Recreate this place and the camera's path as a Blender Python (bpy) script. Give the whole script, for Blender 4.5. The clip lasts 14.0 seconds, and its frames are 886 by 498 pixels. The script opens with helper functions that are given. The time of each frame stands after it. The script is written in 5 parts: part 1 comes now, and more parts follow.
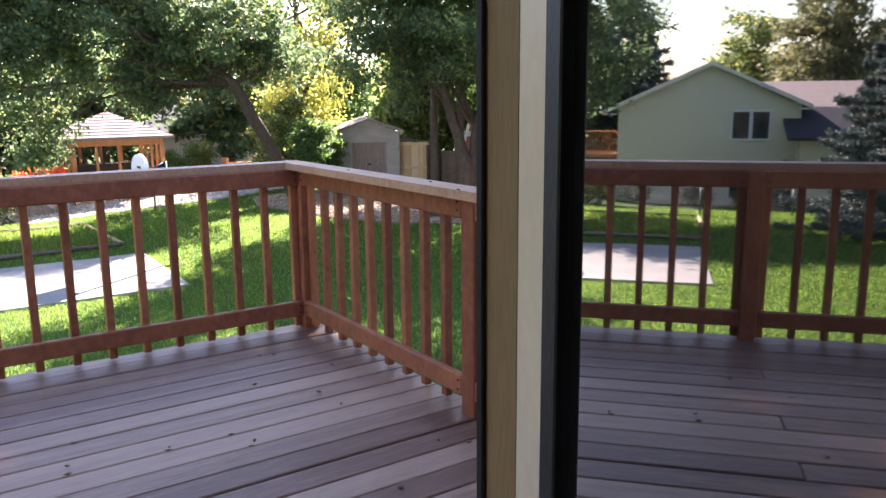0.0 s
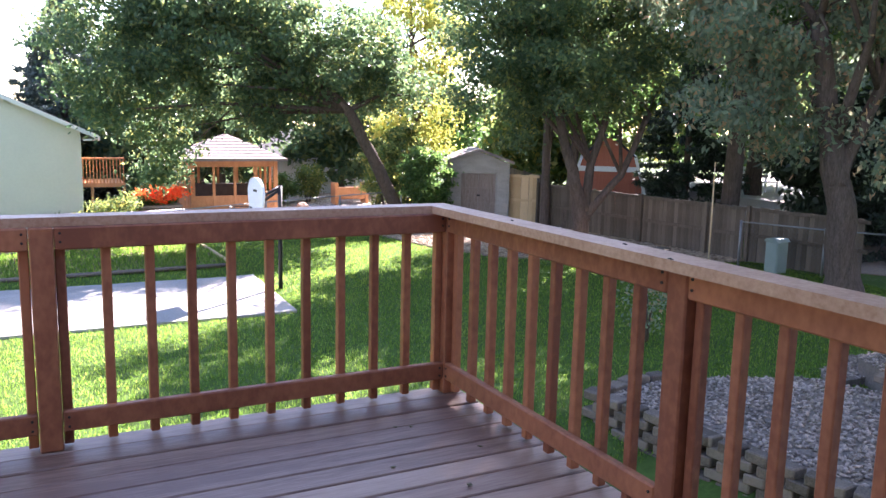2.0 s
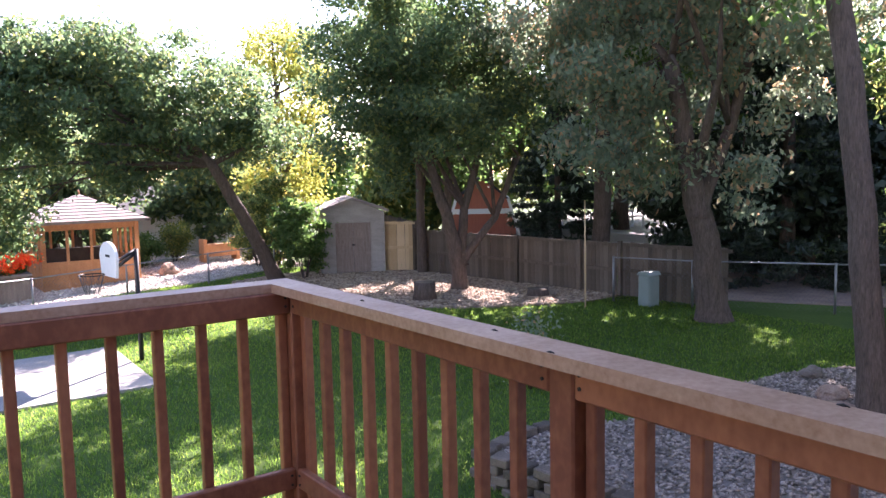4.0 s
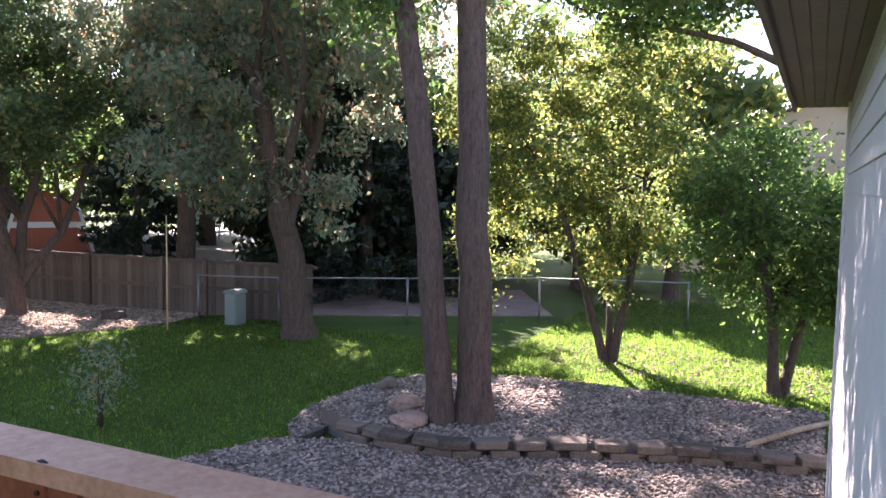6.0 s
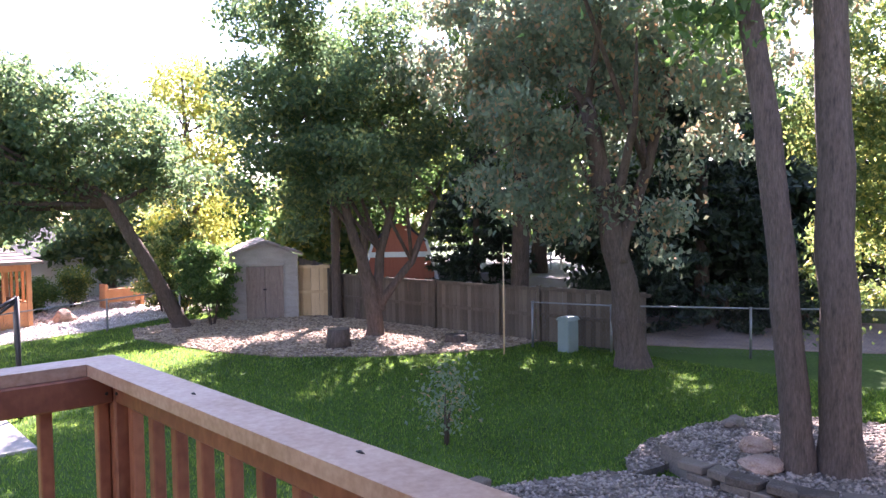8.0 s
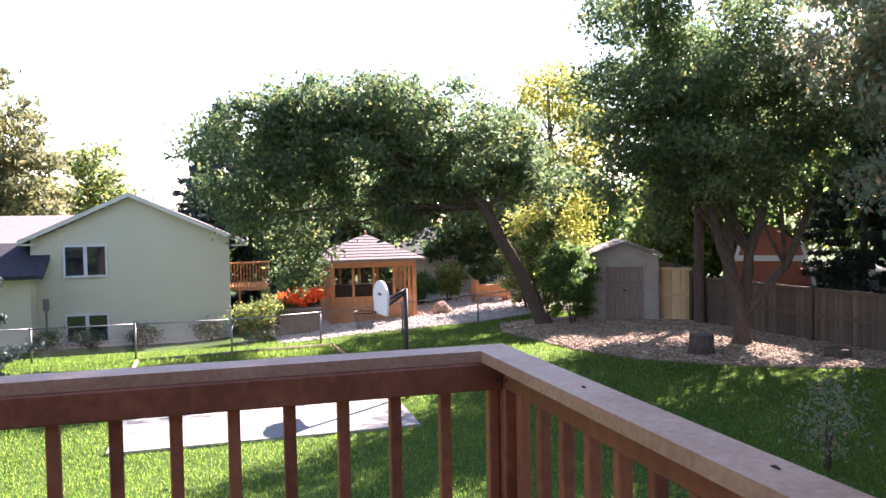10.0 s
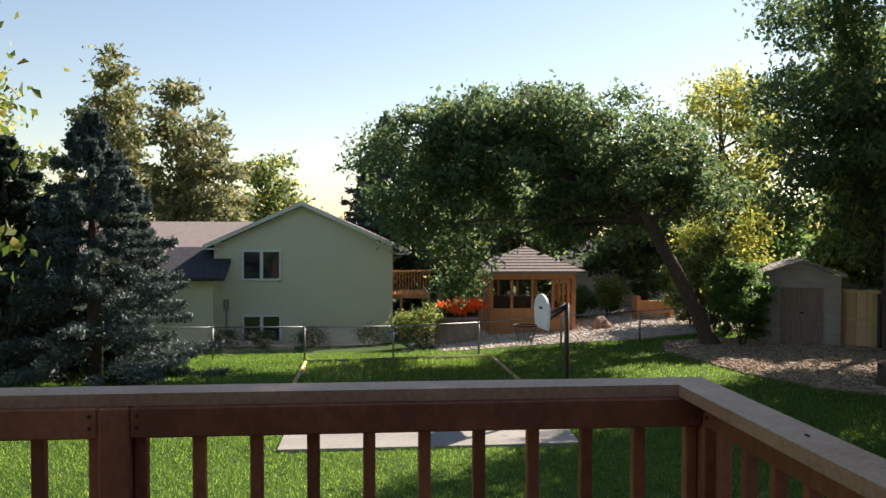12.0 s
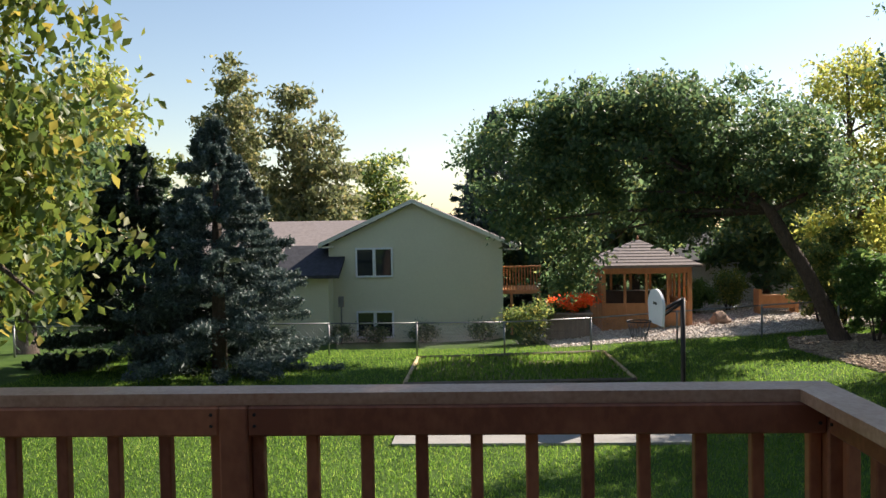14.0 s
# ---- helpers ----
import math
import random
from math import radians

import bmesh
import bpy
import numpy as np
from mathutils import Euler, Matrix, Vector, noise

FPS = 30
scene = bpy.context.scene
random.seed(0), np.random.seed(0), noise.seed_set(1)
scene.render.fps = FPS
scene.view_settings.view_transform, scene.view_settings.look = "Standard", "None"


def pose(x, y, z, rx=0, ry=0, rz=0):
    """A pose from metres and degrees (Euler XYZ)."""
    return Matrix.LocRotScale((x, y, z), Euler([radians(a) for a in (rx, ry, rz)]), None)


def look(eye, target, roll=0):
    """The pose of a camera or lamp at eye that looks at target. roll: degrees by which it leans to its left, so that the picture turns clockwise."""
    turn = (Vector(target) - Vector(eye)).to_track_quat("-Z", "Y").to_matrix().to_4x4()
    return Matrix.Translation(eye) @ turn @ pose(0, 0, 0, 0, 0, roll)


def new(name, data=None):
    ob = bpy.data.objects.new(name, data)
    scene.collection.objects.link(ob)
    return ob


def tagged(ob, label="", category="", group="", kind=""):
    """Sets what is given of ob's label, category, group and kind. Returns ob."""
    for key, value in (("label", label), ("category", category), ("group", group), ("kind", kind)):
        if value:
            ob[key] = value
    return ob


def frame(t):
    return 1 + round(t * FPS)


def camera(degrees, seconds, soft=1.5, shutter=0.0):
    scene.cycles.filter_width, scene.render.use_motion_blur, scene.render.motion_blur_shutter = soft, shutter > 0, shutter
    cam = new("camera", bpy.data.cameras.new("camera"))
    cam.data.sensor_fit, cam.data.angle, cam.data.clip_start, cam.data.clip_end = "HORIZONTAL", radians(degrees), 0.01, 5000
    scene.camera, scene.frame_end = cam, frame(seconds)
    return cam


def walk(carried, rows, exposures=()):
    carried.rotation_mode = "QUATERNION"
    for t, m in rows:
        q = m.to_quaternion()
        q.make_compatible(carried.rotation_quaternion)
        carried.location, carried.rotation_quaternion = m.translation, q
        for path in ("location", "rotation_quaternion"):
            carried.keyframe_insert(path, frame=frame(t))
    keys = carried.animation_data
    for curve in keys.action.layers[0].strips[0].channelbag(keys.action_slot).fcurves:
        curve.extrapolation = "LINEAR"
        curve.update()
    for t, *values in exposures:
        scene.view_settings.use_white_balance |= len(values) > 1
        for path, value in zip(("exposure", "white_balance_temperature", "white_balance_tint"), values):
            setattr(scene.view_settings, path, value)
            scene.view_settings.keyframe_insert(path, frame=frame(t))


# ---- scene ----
cam = camera(58.0, 14.0)
PATH = [
    (0, (-1.907, -4.18, 1.326), (-0.797, -2.56, 0.946), -0.5),
    (0.5, (-1.892, -4.062, 1.299), (-0.704, -2.501, 0.907), -0.1),
    (1, (-1.965, -3.865, 1.368), (-1.003, -2.174, 0.901), -1.7),
    (1.5, (-1.98, -3.661, 1.368), (-0.997, -1.961, 0.988), 0.4),
    (2, (-1.858, -3.509, 1.361), (-0.949, -1.754, 1.051), 1.3),
    (4.5, (-1.398, -2.963, 1.423), (-0.076, -1.472, 1.25), -1.0),
    (5, (-1.312, -2.843, 1.422), (0.222, -1.579, 1.193), 0.6),
    (5.5, (-1.144, -2.793, 1.422), (0.595, -1.833, 1.189), 0.6),
    (6, (-1.026, -2.845, 1.45), (0.778, -1.997, 1.286), 1.1),
    (6.5, (-0.904, -2.744, 1.46), (0.867, -1.82, 1.356), 1.4),
    (7, (-0.963, -2.774, 1.46), (0.651, -1.598, 1.349), 0.2),
    (7.5, (-0.943, -2.683, 1.444), (0.521, -1.327, 1.323), -0.6),
    (8, (-0.928, -2.613, 1.427), (0.4, -1.121, 1.33), -0.8),
    (8.5, (-0.93, -2.573, 1.418), (0.24, -0.953, 1.334), -1.4),
    (9, (-0.95, -2.559, 1.415), (0.005, -0.804, 1.317), -1.5),
    (11.5, (-1.054, -2.466, 1.404), (-0.824, -0.479, 1.355), 0.2),
    (12, (-1.088, -2.45, 1.45), (-0.904, -0.46, 1.4), 0.1),
    (12.5, (-1.052, -2.423, 1.449), (-0.907, -0.429, 1.373), -0.3),
    (13, (-1.031, -2.367, 1.454), (-0.927, -0.371, 1.385), -0.6),
    (13.5, (-1.055, -2.367, 1.449), (-1.037, -0.368, 1.373), -0.6),
    (14, (-1.07, -2.447, 1.471), (-1.161, -0.45, 1.411), -1.0),
]
EXPOSURES = [(0, 2.92, 6500, 31), (2, 3.02, 6100, 32), (4.3, 2.75, 6300, 38), (6, 2.72, 6400, 38), (7, 2.95, 6000, 38), (8, 3.05, 6100, 40), (9, 2.95, 6100, 42), (11.4, 1.3, 7000, 20), (12.5, 0.95, 6800, 15), (14, 1.03, 6700, 15)]
walk(cam, [(t, look(eye, target, roll)) for t, eye, target, roll in PATH], EXPOSURES)

# ---- world and sun ----
SUN_AZ, SUN_EL = radians(50), radians(36)
world = bpy.data.worlds.new("sky")
scene.world = world
world.use_nodes = True
wn = world.node_tree
sky = wn.nodes.new("ShaderNodeTexSky")
sky.sky_type, sky.sun_disc = "NISHITA", False
sky.sun_elevation, sky.sun_rotation = SUN_EL, SUN_AZ
sky.dust_density, sky.air_density = 0.25, 1.2
wn.links.new(sky.outputs[0], wn.nodes["Background"].inputs[0])
wn.nodes["Background"].inputs[1].default_value = 0.076
sun_data = bpy.data.lights.new("sun", "SUN")
sun_data.energy, sun_data.angle, sun_data.color = 5.0, radians(0.55), (1.0, 0.93, 0.82)
sun = new("sun", sun_data)
to_sun = Vector((math.sin(SUN_AZ) * math.cos(SUN_EL), math.cos(SUN_AZ) * math.cos(SUN_EL), math.sin(SUN_EL)))
sun.matrix_world = look(to_sun * 60, (0, 0, 0))


# ---- materials ----
def material(name, a, b, rough=0.7, scale=6.0, fine=60.0, bump=0.15, metal=0.0, stretch=(1, 1, 1), per="", dist=0.01, spec=0.3, c=None):
    """Two-scale noise colour between a and b; stretch sets the grain; per: "object" or "island" adds variation."""
    m = bpy.data.materials.new(name)
    m.use_nodes = True
    t = m.node_tree
    n, l = t.nodes, t.links
    p = n["Principled BSDF"]
    p.inputs["Roughness"].default_value = rough
    p.inputs["Metallic"].default_value = metal
    p.inputs["Specular IOR Level"].default_value = spec
    co, mp = n.new("ShaderNodeTexCoord"), n.new("ShaderNodeMapping")
    mp.inputs["Scale"].default_value = stretch
    l.new(co.outputs["Object"], mp.inputs[0])
    big, small = n.new("ShaderNodeTexNoise"), n.new("ShaderNodeTexNoise")
    for tex, s, d in ((big, scale, 4), (small, fine, 3)):
        tex.inputs["Scale"].default_value, tex.inputs["Detail"].default_value = s, d
        l.new(mp.outputs[0], tex.inputs["Vector"])
    add = n.new("ShaderNodeMath")
    add.operation = "MULTIPLY_ADD"
    add.inputs[1].default_value = 0.5
    l.new(small.outputs[0], add.inputs[0])
    half = n.new("ShaderNodeMath")
    half.operation = "MULTIPLY"
    half.inputs[1].default_value = 0.5
    l.new(big.outputs[0], half.inputs[0])
    l.new(half.outputs[0], add.inputs[2])
    value = add.outputs[0]
    if per:
        if per == "object":
            r = n.new("ShaderNodeObjectInfo").outputs["Random"]
        else:
            r = n.new("ShaderNodeNewGeometry").outputs["Random Per Island"]
        k = n.new("ShaderNodeMath")
        k.operation = "MULTIPLY_ADD"
        k.inputs[1].default_value, k.inputs[2].default_value = 0.36, -0.18
        l.new(r, k.inputs[0])
        k2 = n.new("ShaderNodeMath")
        l.new(k.outputs[0], k2.inputs[0])
        l.new(value, k2.inputs[1])
        value = k2.outputs[0]
    ramp = n.new("ShaderNodeValToRGB")
    ramp.color_ramp.elements[0].position, ramp.color_ramp.elements[0].color = 0.3, (*a, 1)
    ramp.color_ramp.elements[1].position, ramp.color_ramp.elements[1].color = 0.7, (*b, 1)
    if c:
        e = ramp.color_ramp.elements.new(0.82)
        e.color = (*c, 1)
    l.new(value, ramp.inputs[0])
    l.new(ramp.outputs[0], p.inputs["Base Color"])
    if bump:
        bp = n.new("ShaderNodeBump")
        bp.inputs["Strength"].default_value, bp.inputs["Distance"].default_value = bump, dist
        l.new(small.outputs[0], bp.inputs["Height"])
        l.new(bp.outputs[0], p.inputs["Normal"])
    return m


def leafy(name, a, b, c, glow=0.5):
    """Leaves: diffuse and light coming through, varied leaf by leaf."""
    m = bpy.data.materials.new(name)
    m.use_nodes = True
    t = m.node_tree
    n, l = t.nodes, t.links
    p, out = n["Principled BSDF"], n["Material Output"]
    p.inputs["Roughness"].default_value = 0.48
    p.inputs["Specular IOR Level"].default_value = 0.4
    geo, ramp = n.new("ShaderNodeNewGeometry"), n.new("ShaderNodeValToRGB")
    ramp.color_ramp.elements[0].color = (*a, 1)
    ramp.color_ramp.elements[1].position, ramp.color_ramp.elements[1].color = 0.75, (*b, 1)
    e = ramp.color_ramp.elements.new(1.0)
    e.color = (*c, 1)
    l.new(geo.outputs["Random Per Island"], ramp.inputs[0])
    l.new(ramp.outputs[0], p.inputs["Base Color"])
    tr, mix = n.new("ShaderNodeBsdfTranslucent"), n.new("ShaderNodeMixShader")
    hue = n.new("ShaderNodeHueSaturation")
    hue.inputs["Hue"].default_value, hue.inputs["Value"].default_value = 0.497, 2.4
    hue.inputs["Saturation"].default_value = 1.0
    l.new(ramp.outputs[0], hue.inputs["Color"])
    l.new(hue.outputs[0], tr.inputs[0])
    mix.inputs[0].default_value = glow
    l.new(p.outputs[0], mix.inputs[1])
    l.new(tr.outputs[0], mix.inputs[2])
    l.new(mix.outputs[0], out.inputs[0])
    return m


M_DECK = material("weathered_deck_boards", (0.15, 0.072, 0.046), (0.40, 0.25, 0.175), 0.5, 2.2, 30, 0.25, stretch=(0.35, 6, 6), per="object", dist=0.003, spec=0.5)
M_RAIL = material("stained_rail_wood", (0.22, 0.07, 0.034), (0.41, 0.15, 0.068), 0.55, 3, 24, 0.15, stretch=(1.5, 1.5, 1.0), per="object", dist=0.002)
# Paler and warmer than the rails: sky and sunlight put into the colour.
M_CAP = material("sunlit_rail_cap", (0.32, 0.15, 0.075), (0.54, 0.33, 0.21), 0.5, 3, 40, 0.15, stretch=(1.6, 1.6, 1.6), dist=0.002, spec=0.5)
M_NAIL = material("nail_heads", (0.02, 0.015, 0.012), (0.04, 0.03, 0.025), 0.6)
M_GRASS_GROUND = material("lawn_soil", (0.03, 0.062, 0.014), (0.08, 0.135, 0.028), 0.9, 0.8, 14, 0.6, dist=0.03, spec=0.1)
M_BLADE = leafy("grass_blades", (0.04, 0.085, 0.014), (0.087, 0.155, 0.022), (0.18, 0.23, 0.045), 0.74)
M_CONCRETE = material("slab_concrete", (0.21, 0.2, 0.18), (0.38, 0.36, 0.33), 0.85, 1.2, 25, 0.2)
M_DIRT = material("dry_garden_soil", (0.10, 0.08, 0.045), (0.24, 0.2, 0.11), 0.95, 2, 20, 0.6, dist=0.03)
M_MULCH = material("woodchip_ground", (0.16, 0.11, 0.085), (0.36, 0.27, 0.22), 0.95, 2, 30, 0.6, dist=0.02)
M_CHIP = material("wood_chips", (0.2, 0.135, 0.085), (0.54, 0.42, 0.30), 0.9, 3, 30, 0, per="island")
M_GRAVEL_BED = material("gravel_bed", (0.11, 0.09, 0.075), (0.25, 0.205, 0.17), 0.95, 3, 40, 0.6, dist=0.02)
M_GRAVEL = material("gravel_stones", (0.13, 0.105, 0.085), (0.45, 0.365, 0.30), 0.85, 3, 30, 0, per="island")
# Pale gravel, lightened further to put missing sunlight into its colour.
M_PALE_SUN_BED = material("pale_sunlit_gravel_bed", (0.34, 0.29, 0.25), (0.52, 0.46, 0.41), 0.95, 3, 40, 0.6, dist=0.02)
M_PALE_SUN_STONE = material("pale_sunlit_gravel_stones", (0.4, 0.34, 0.29), (0.74, 0.66, 0.59), 0.85, 3, 30, 0, per="island")
M_BLOCK = material("retaining_block_stone", (0.075, 0.06, 0.047), (0.2, 0.16, 0.125), 0.9, 6, 50, 0.5, per="object", dist=0.01)
M_ROCK = material("brown_boulder", (0.22, 0.13, 0.09), (0.45, 0.32, 0.25), 0.85, 5, 40, 0.4, dist=0.02)
M_BARK = material("grey_brown_bark", (0.05, 0.037, 0.03), (0.165, 0.122, 0.098), 0.95, 5, 16, 0.9, stretch=(4, 4, 0.8), dist=0.04)
M_SIDING = material("pale_yellow_siding", (0.66, 0.63, 0.46), (0.72, 0.69, 0.51), 0.6, 0.8, 12, 0.05)
M_TRIM = material("cream_trim", (0.68, 0.66, 0.55), (0.76, 0.74, 0.63), 0.55, 3, 20, 0.03)
M_OWN = material("pale_grey_house_paint", (0.52, 0.52, 0.53), (0.6, 0.6, 0.61), 0.6, 3, 20, 0.05)
M_WHITE = material("white_paint", (0.72, 0.73, 0.73), (0.82, 0.83, 0.83), 0.5, 3, 20, 0.03)
M_SHINGLE = material("brown_shingles", (0.20, 0.165, 0.15), (0.33, 0.28, 0.26), 0.9, 6, 40, 0.4, dist=0.01)
M_SHINGLE_D = material("dark_shingles", (0.03, 0.03, 0.035), (0.07, 0.07, 0.08), 0.9, 6, 40, 0.4)
M_CEDAR = material("orange_cedar", (0.42, 0.18, 0.075), (0.62, 0.30, 0.14), 0.6, 3, 25, 0.15, stretch=(2, 2, 1))
M_SCREEN = material("dark_screen_mesh", (0.04, 0.035, 0.03), (0.08, 0.07, 0.06), 0.7, 5, 60, 0)
M_FENCE = material("grey_fence_boards", (0.08, 0.062, 0.046), (0.165, 0.13, 0.098), 0.9, 4, 20, 0.3, stretch=(5, 5, 0.6), per="object", dist=0.005)
M_FENCE_TAN = material("tan_fence_boards", (0.42, 0.29, 0.15), (0.6, 0.44, 0.26), 0.8, 4, 20, 0.2, stretch=(5, 5, 0.6), per="object", dist=0.005)
M_SHED = material("grey_shed_siding", (0.24, 0.22, 0.19), (0.40, 0.37, 0.33), 0.85, 2, 20, 0.2, stretch=(1, 1, 3), dist=0.005)
M_SHED_DOOR = material("weathered_shed_door", (0.15, 0.11, 0.09), (0.30, 0.24, 0.20), 0.85, 3, 20, 0.3, stretch=(5, 5, 0.6), dist=0.005)
M_BARN = material("red_barn_siding", (0.36, 0.11, 0.075), (0.48, 0.17, 0.11), 0.8, 3, 20, 0.15, stretch=(5, 5, 0.5))
M_STEEL = material("galvanised_steel", (0.2, 0.205, 0.21), (0.33, 0.335, 0.34), 0.5, 5, 40, 0.05, metal=0.8)
M_WIRE = material("dull_wire", (0.09, 0.092, 0.095), (0.15, 0.153, 0.157), 0.6, 5, 40, 0, metal=0.3)
M_BLACK = material("black_metal", (0.015, 0.015, 0.016), (0.03, 0.03, 0.032), 0.45, 5, 40, 0.05, metal=0.3)
M_UTIL = material("grey_green_steel_box", (0.17, 0.22, 0.2), (0.23, 0.28, 0.255), 0.55, 3, 30, 0.05)
M_TAN = material("tan_stucco", (0.5, 0.39, 0.27), (0.6, 0.48, 0.34), 0.9, 1, 30, 0.2)
M_FLOWER = leafy("orange_red_petals", (0.75, 0.09, 0.02), (0.85, 0.16, 0.03), (0.9, 0.3, 0.05), 0.25)
M_DOOR_BROWN = material("brown_door_jamb", (0.24, 0.15, 0.07), (0.33, 0.22, 0.11), 0.45, 3, 30, 0.1, stretch=(4, 4, 0.5))
M_DOOR_CREAM = material("cream_door_stile", (0.64, 0.51, 0.34), (0.74, 0.61, 0.42), 0.45, 3, 30, 0.05)
M_RUBBER = material("black_weatherstrip", (0.012, 0.012, 0.012), (0.025, 0.025, 0.025), 0.6)
M_SOFFIT = material("brown_soffit", (0.13, 0.10, 0.075), (0.19, 0.145, 0.11), 0.7, 3, 30, 0.05)
M_ROOM = material("beige_room_paint", (0.42, 0.38, 0.31), (0.5, 0.45, 0.38), 0.8, 2, 30, 0.03)
M_CARPET = material("beige_carpet", (0.3, 0.25, 0.2), (0.4, 0.34, 0.28), 0.95, 4, 80, 0.3)
L_GREEN = leafy("mid_green_leaves", (0.035, 0.075, 0.022), (0.075, 0.14, 0.035), (0.14, 0.18, 0.05))
L_DARK = leafy("dark_green_leaves", (0.045, 0.08, 0.038), (0.085, 0.135, 0.058), (0.19, 0.2, 0.06), 0.5)
L_GREY = leafy("grey_green_leaves", (0.10, 0.14, 0.095), (0.17, 0.21, 0.135), (0.34, 0.2, 0.11), 0.55)
L_YELLOW = leafy("yellowing_leaves", (0.05, 0.088, 0.03), (0.13, 0.165, 0.045), (0.36, 0.31, 0.08), 0.58)
L_GOLD = leafy("golden_leaves", (0.15, 0.19, 0.04), (0.27, 0.27, 0.06), (0.40, 0.34, 0.09), 0.55)
L_SPRUCE = leafy("blue_green_needles", (0.035, 0.058, 0.05), (0.09, 0.125, 0.11), (0.14, 0.18, 0.16), 0.15)
L_MAPLE = leafy("maple_leaves", (0.06, 0.10, 0.02), (0.12, 0.15, 0.03), (0.32, 0.25, 0.05), 0.38)
L_OLIVE = leafy("olive_leaves", (0.08, 0.10, 0.045), (0.16, 0.17, 0.075), (0.30, 0.25, 0.10), 0.4)
L_PINE = leafy("dark_needles", (0.014, 0.026, 0.016), (0.03, 0.05, 0.028), (0.05, 0.075, 0.04), 0.15)

M_GLASS = bpy.data.materials.new("window_glass")
M_GLASS.use_nodes = True
_p = M_GLASS.node_tree.nodes["Principled BSDF"]
_p.inputs["Base Color"].default_value = (0.02, 0.025, 0.03, 1)
_p.inputs["Roughness"].default_value = 0.03
_p.inputs["Specular IOR Level"].default_value = 0.8
M_DOOR_GLASS = bpy.data.materials.new("door_glass")
M_DOOR_GLASS.use_nodes = True
_p = M_DOOR_GLASS.node_tree.nodes["Principled BSDF"]
_p.inputs["Base Color"].default_value = (0.012, 0.011, 0.010, 1)
_p.inputs["Roughness"].default_value = 0.02
_p.inputs["IOR"].default_value = 2.3
_p.inputs["Coat Weight"].default_value = 1.0
_p.inputs["Coat IOR"].default_value = 1.9
_p.inputs["Coat Roughness"].default_value = 0.02


# ---- building helpers ----
def empty(name, label="", category="", group="", kind="", at=(0, 0, 0)):
    ob = new(name)
    ob.location = at
    return tagged(ob, label, category, group, kind)


def link(name, mesh, mat, parent=None, label=""):
    ob = new(name, mesh)
    if mat and not mesh.materials:
        mesh.materials.append(mat)
    if parent:
        ob.parent = parent
        base = parent
        off = Vector((0, 0, 0))
        while base:
            off += base.location
            base = base.parent
        ob.location = ob.location - off if mesh.get("at_world", 1) else ob.location
    if label:
        ob["label"] = label
    return ob


def part(name, bm, mat, parent=None, label=""):
    me = bpy.data.meshes.new(name)
    bm.to_mesh(me)
    bm.free()
    return link(name, me, mat, parent, label)


def add_box(bm, x0, y0, z0, x1, y1, z1, m=None):
    vs = [bm.verts.new((x, y, z)) for z in (z0, z1) for x, y in ((x0, y0), (x1, y0), (x1, y1), (x0, y1))]
    for f in ((3, 2, 1, 0), (4, 5, 6, 7), (0, 1, 5, 4), (1, 2, 6, 5), (2, 3, 7, 6), (3, 0, 4, 7)):
        bm.faces.new([vs[i] for i in f])
    if m:
        bmesh.ops.transform(bm, matrix=m, verts=vs)
    return vs


def box(name, x0, y0, z0, x1, y1, z1, mat, parent=None, label="", bevel=0.006, m=None):
    bm = bmesh.new()
    add_box(bm, min(x0, x1), min(y0, y1), min(z0, z1), max(x0, x1), max(y0, y1), max(z0, z1))
    if bevel:
        bmesh.ops.bevel(bm, geom=bm.edges[:], offset=bevel, segments=1, affect="EDGES")
    if m:
        bmesh.ops.transform(bm, matrix=m, verts=bm.verts[:])
    return part(name, bm, mat, parent, label)


def prism(name, outline, axis, a, b, mat, parent=None, label="", m=None):
    """A closed outline (u, v) pushed from a to b along "x", "y" or "z"."""
    bm = bmesh.new()
    put = {"x": lambda u, v, w: (w, u, v), "y": lambda u, v, w: (u, w, v), "z": lambda u, v, w: (u, v, w)}[axis]
    low = [bm.verts.new(put(u, v, a)) for u, v in outline]
    top = [bm.verts.new(put(u, v, b)) for u, v in outline]
    n = len(outline)
    bm.faces.new(low)
    bm.faces.new(top[::-1])
    for i in range(n):
        bm.faces.new((low[i], top[i], top[(i + 1) % n], low[(i + 1) % n]))
    bmesh.ops.recalc_face_normals(bm, faces=bm.faces[:])
    if m:
        bmesh.ops.transform(bm, matrix=m, verts=bm.verts[:])
    return part(name, bm, mat, parent, label)


def add_tube(bm, pts, radii, seg=8, wob=0.0, rng=None):
    rings = []
    pts = [Vector(p) for p in pts]
    for i, p in enumerate(pts):
        d = (pts[min(i + 1, len(pts) - 1)] - pts[max(i - 1, 0)]).normalized()
        side = d.cross(Vector((0.3, 0.9, 0.2))).normalized()
        up = d.cross(side)
        ring = []
        for k in range(seg):
            a = 2 * math.pi * k / seg
            r = radii[i] * (1 + (rng.uniform(-wob, wob) if rng else 0))
            ring.append(bm.verts.new(p + side * math.cos(a) * r + up * math.sin(a) * r))
        rings.append(ring)
    for r0, r1 in zip(rings, rings[1:]):
        for k in range(seg):
            f = bm.faces.new((r0[k], r0[(k + 1) % seg], r1[(k + 1) % seg], r1[k]))
            f.smooth = True
    bm.faces.new(rings[0][::-1])
    bm.faces.new(rings[-1])


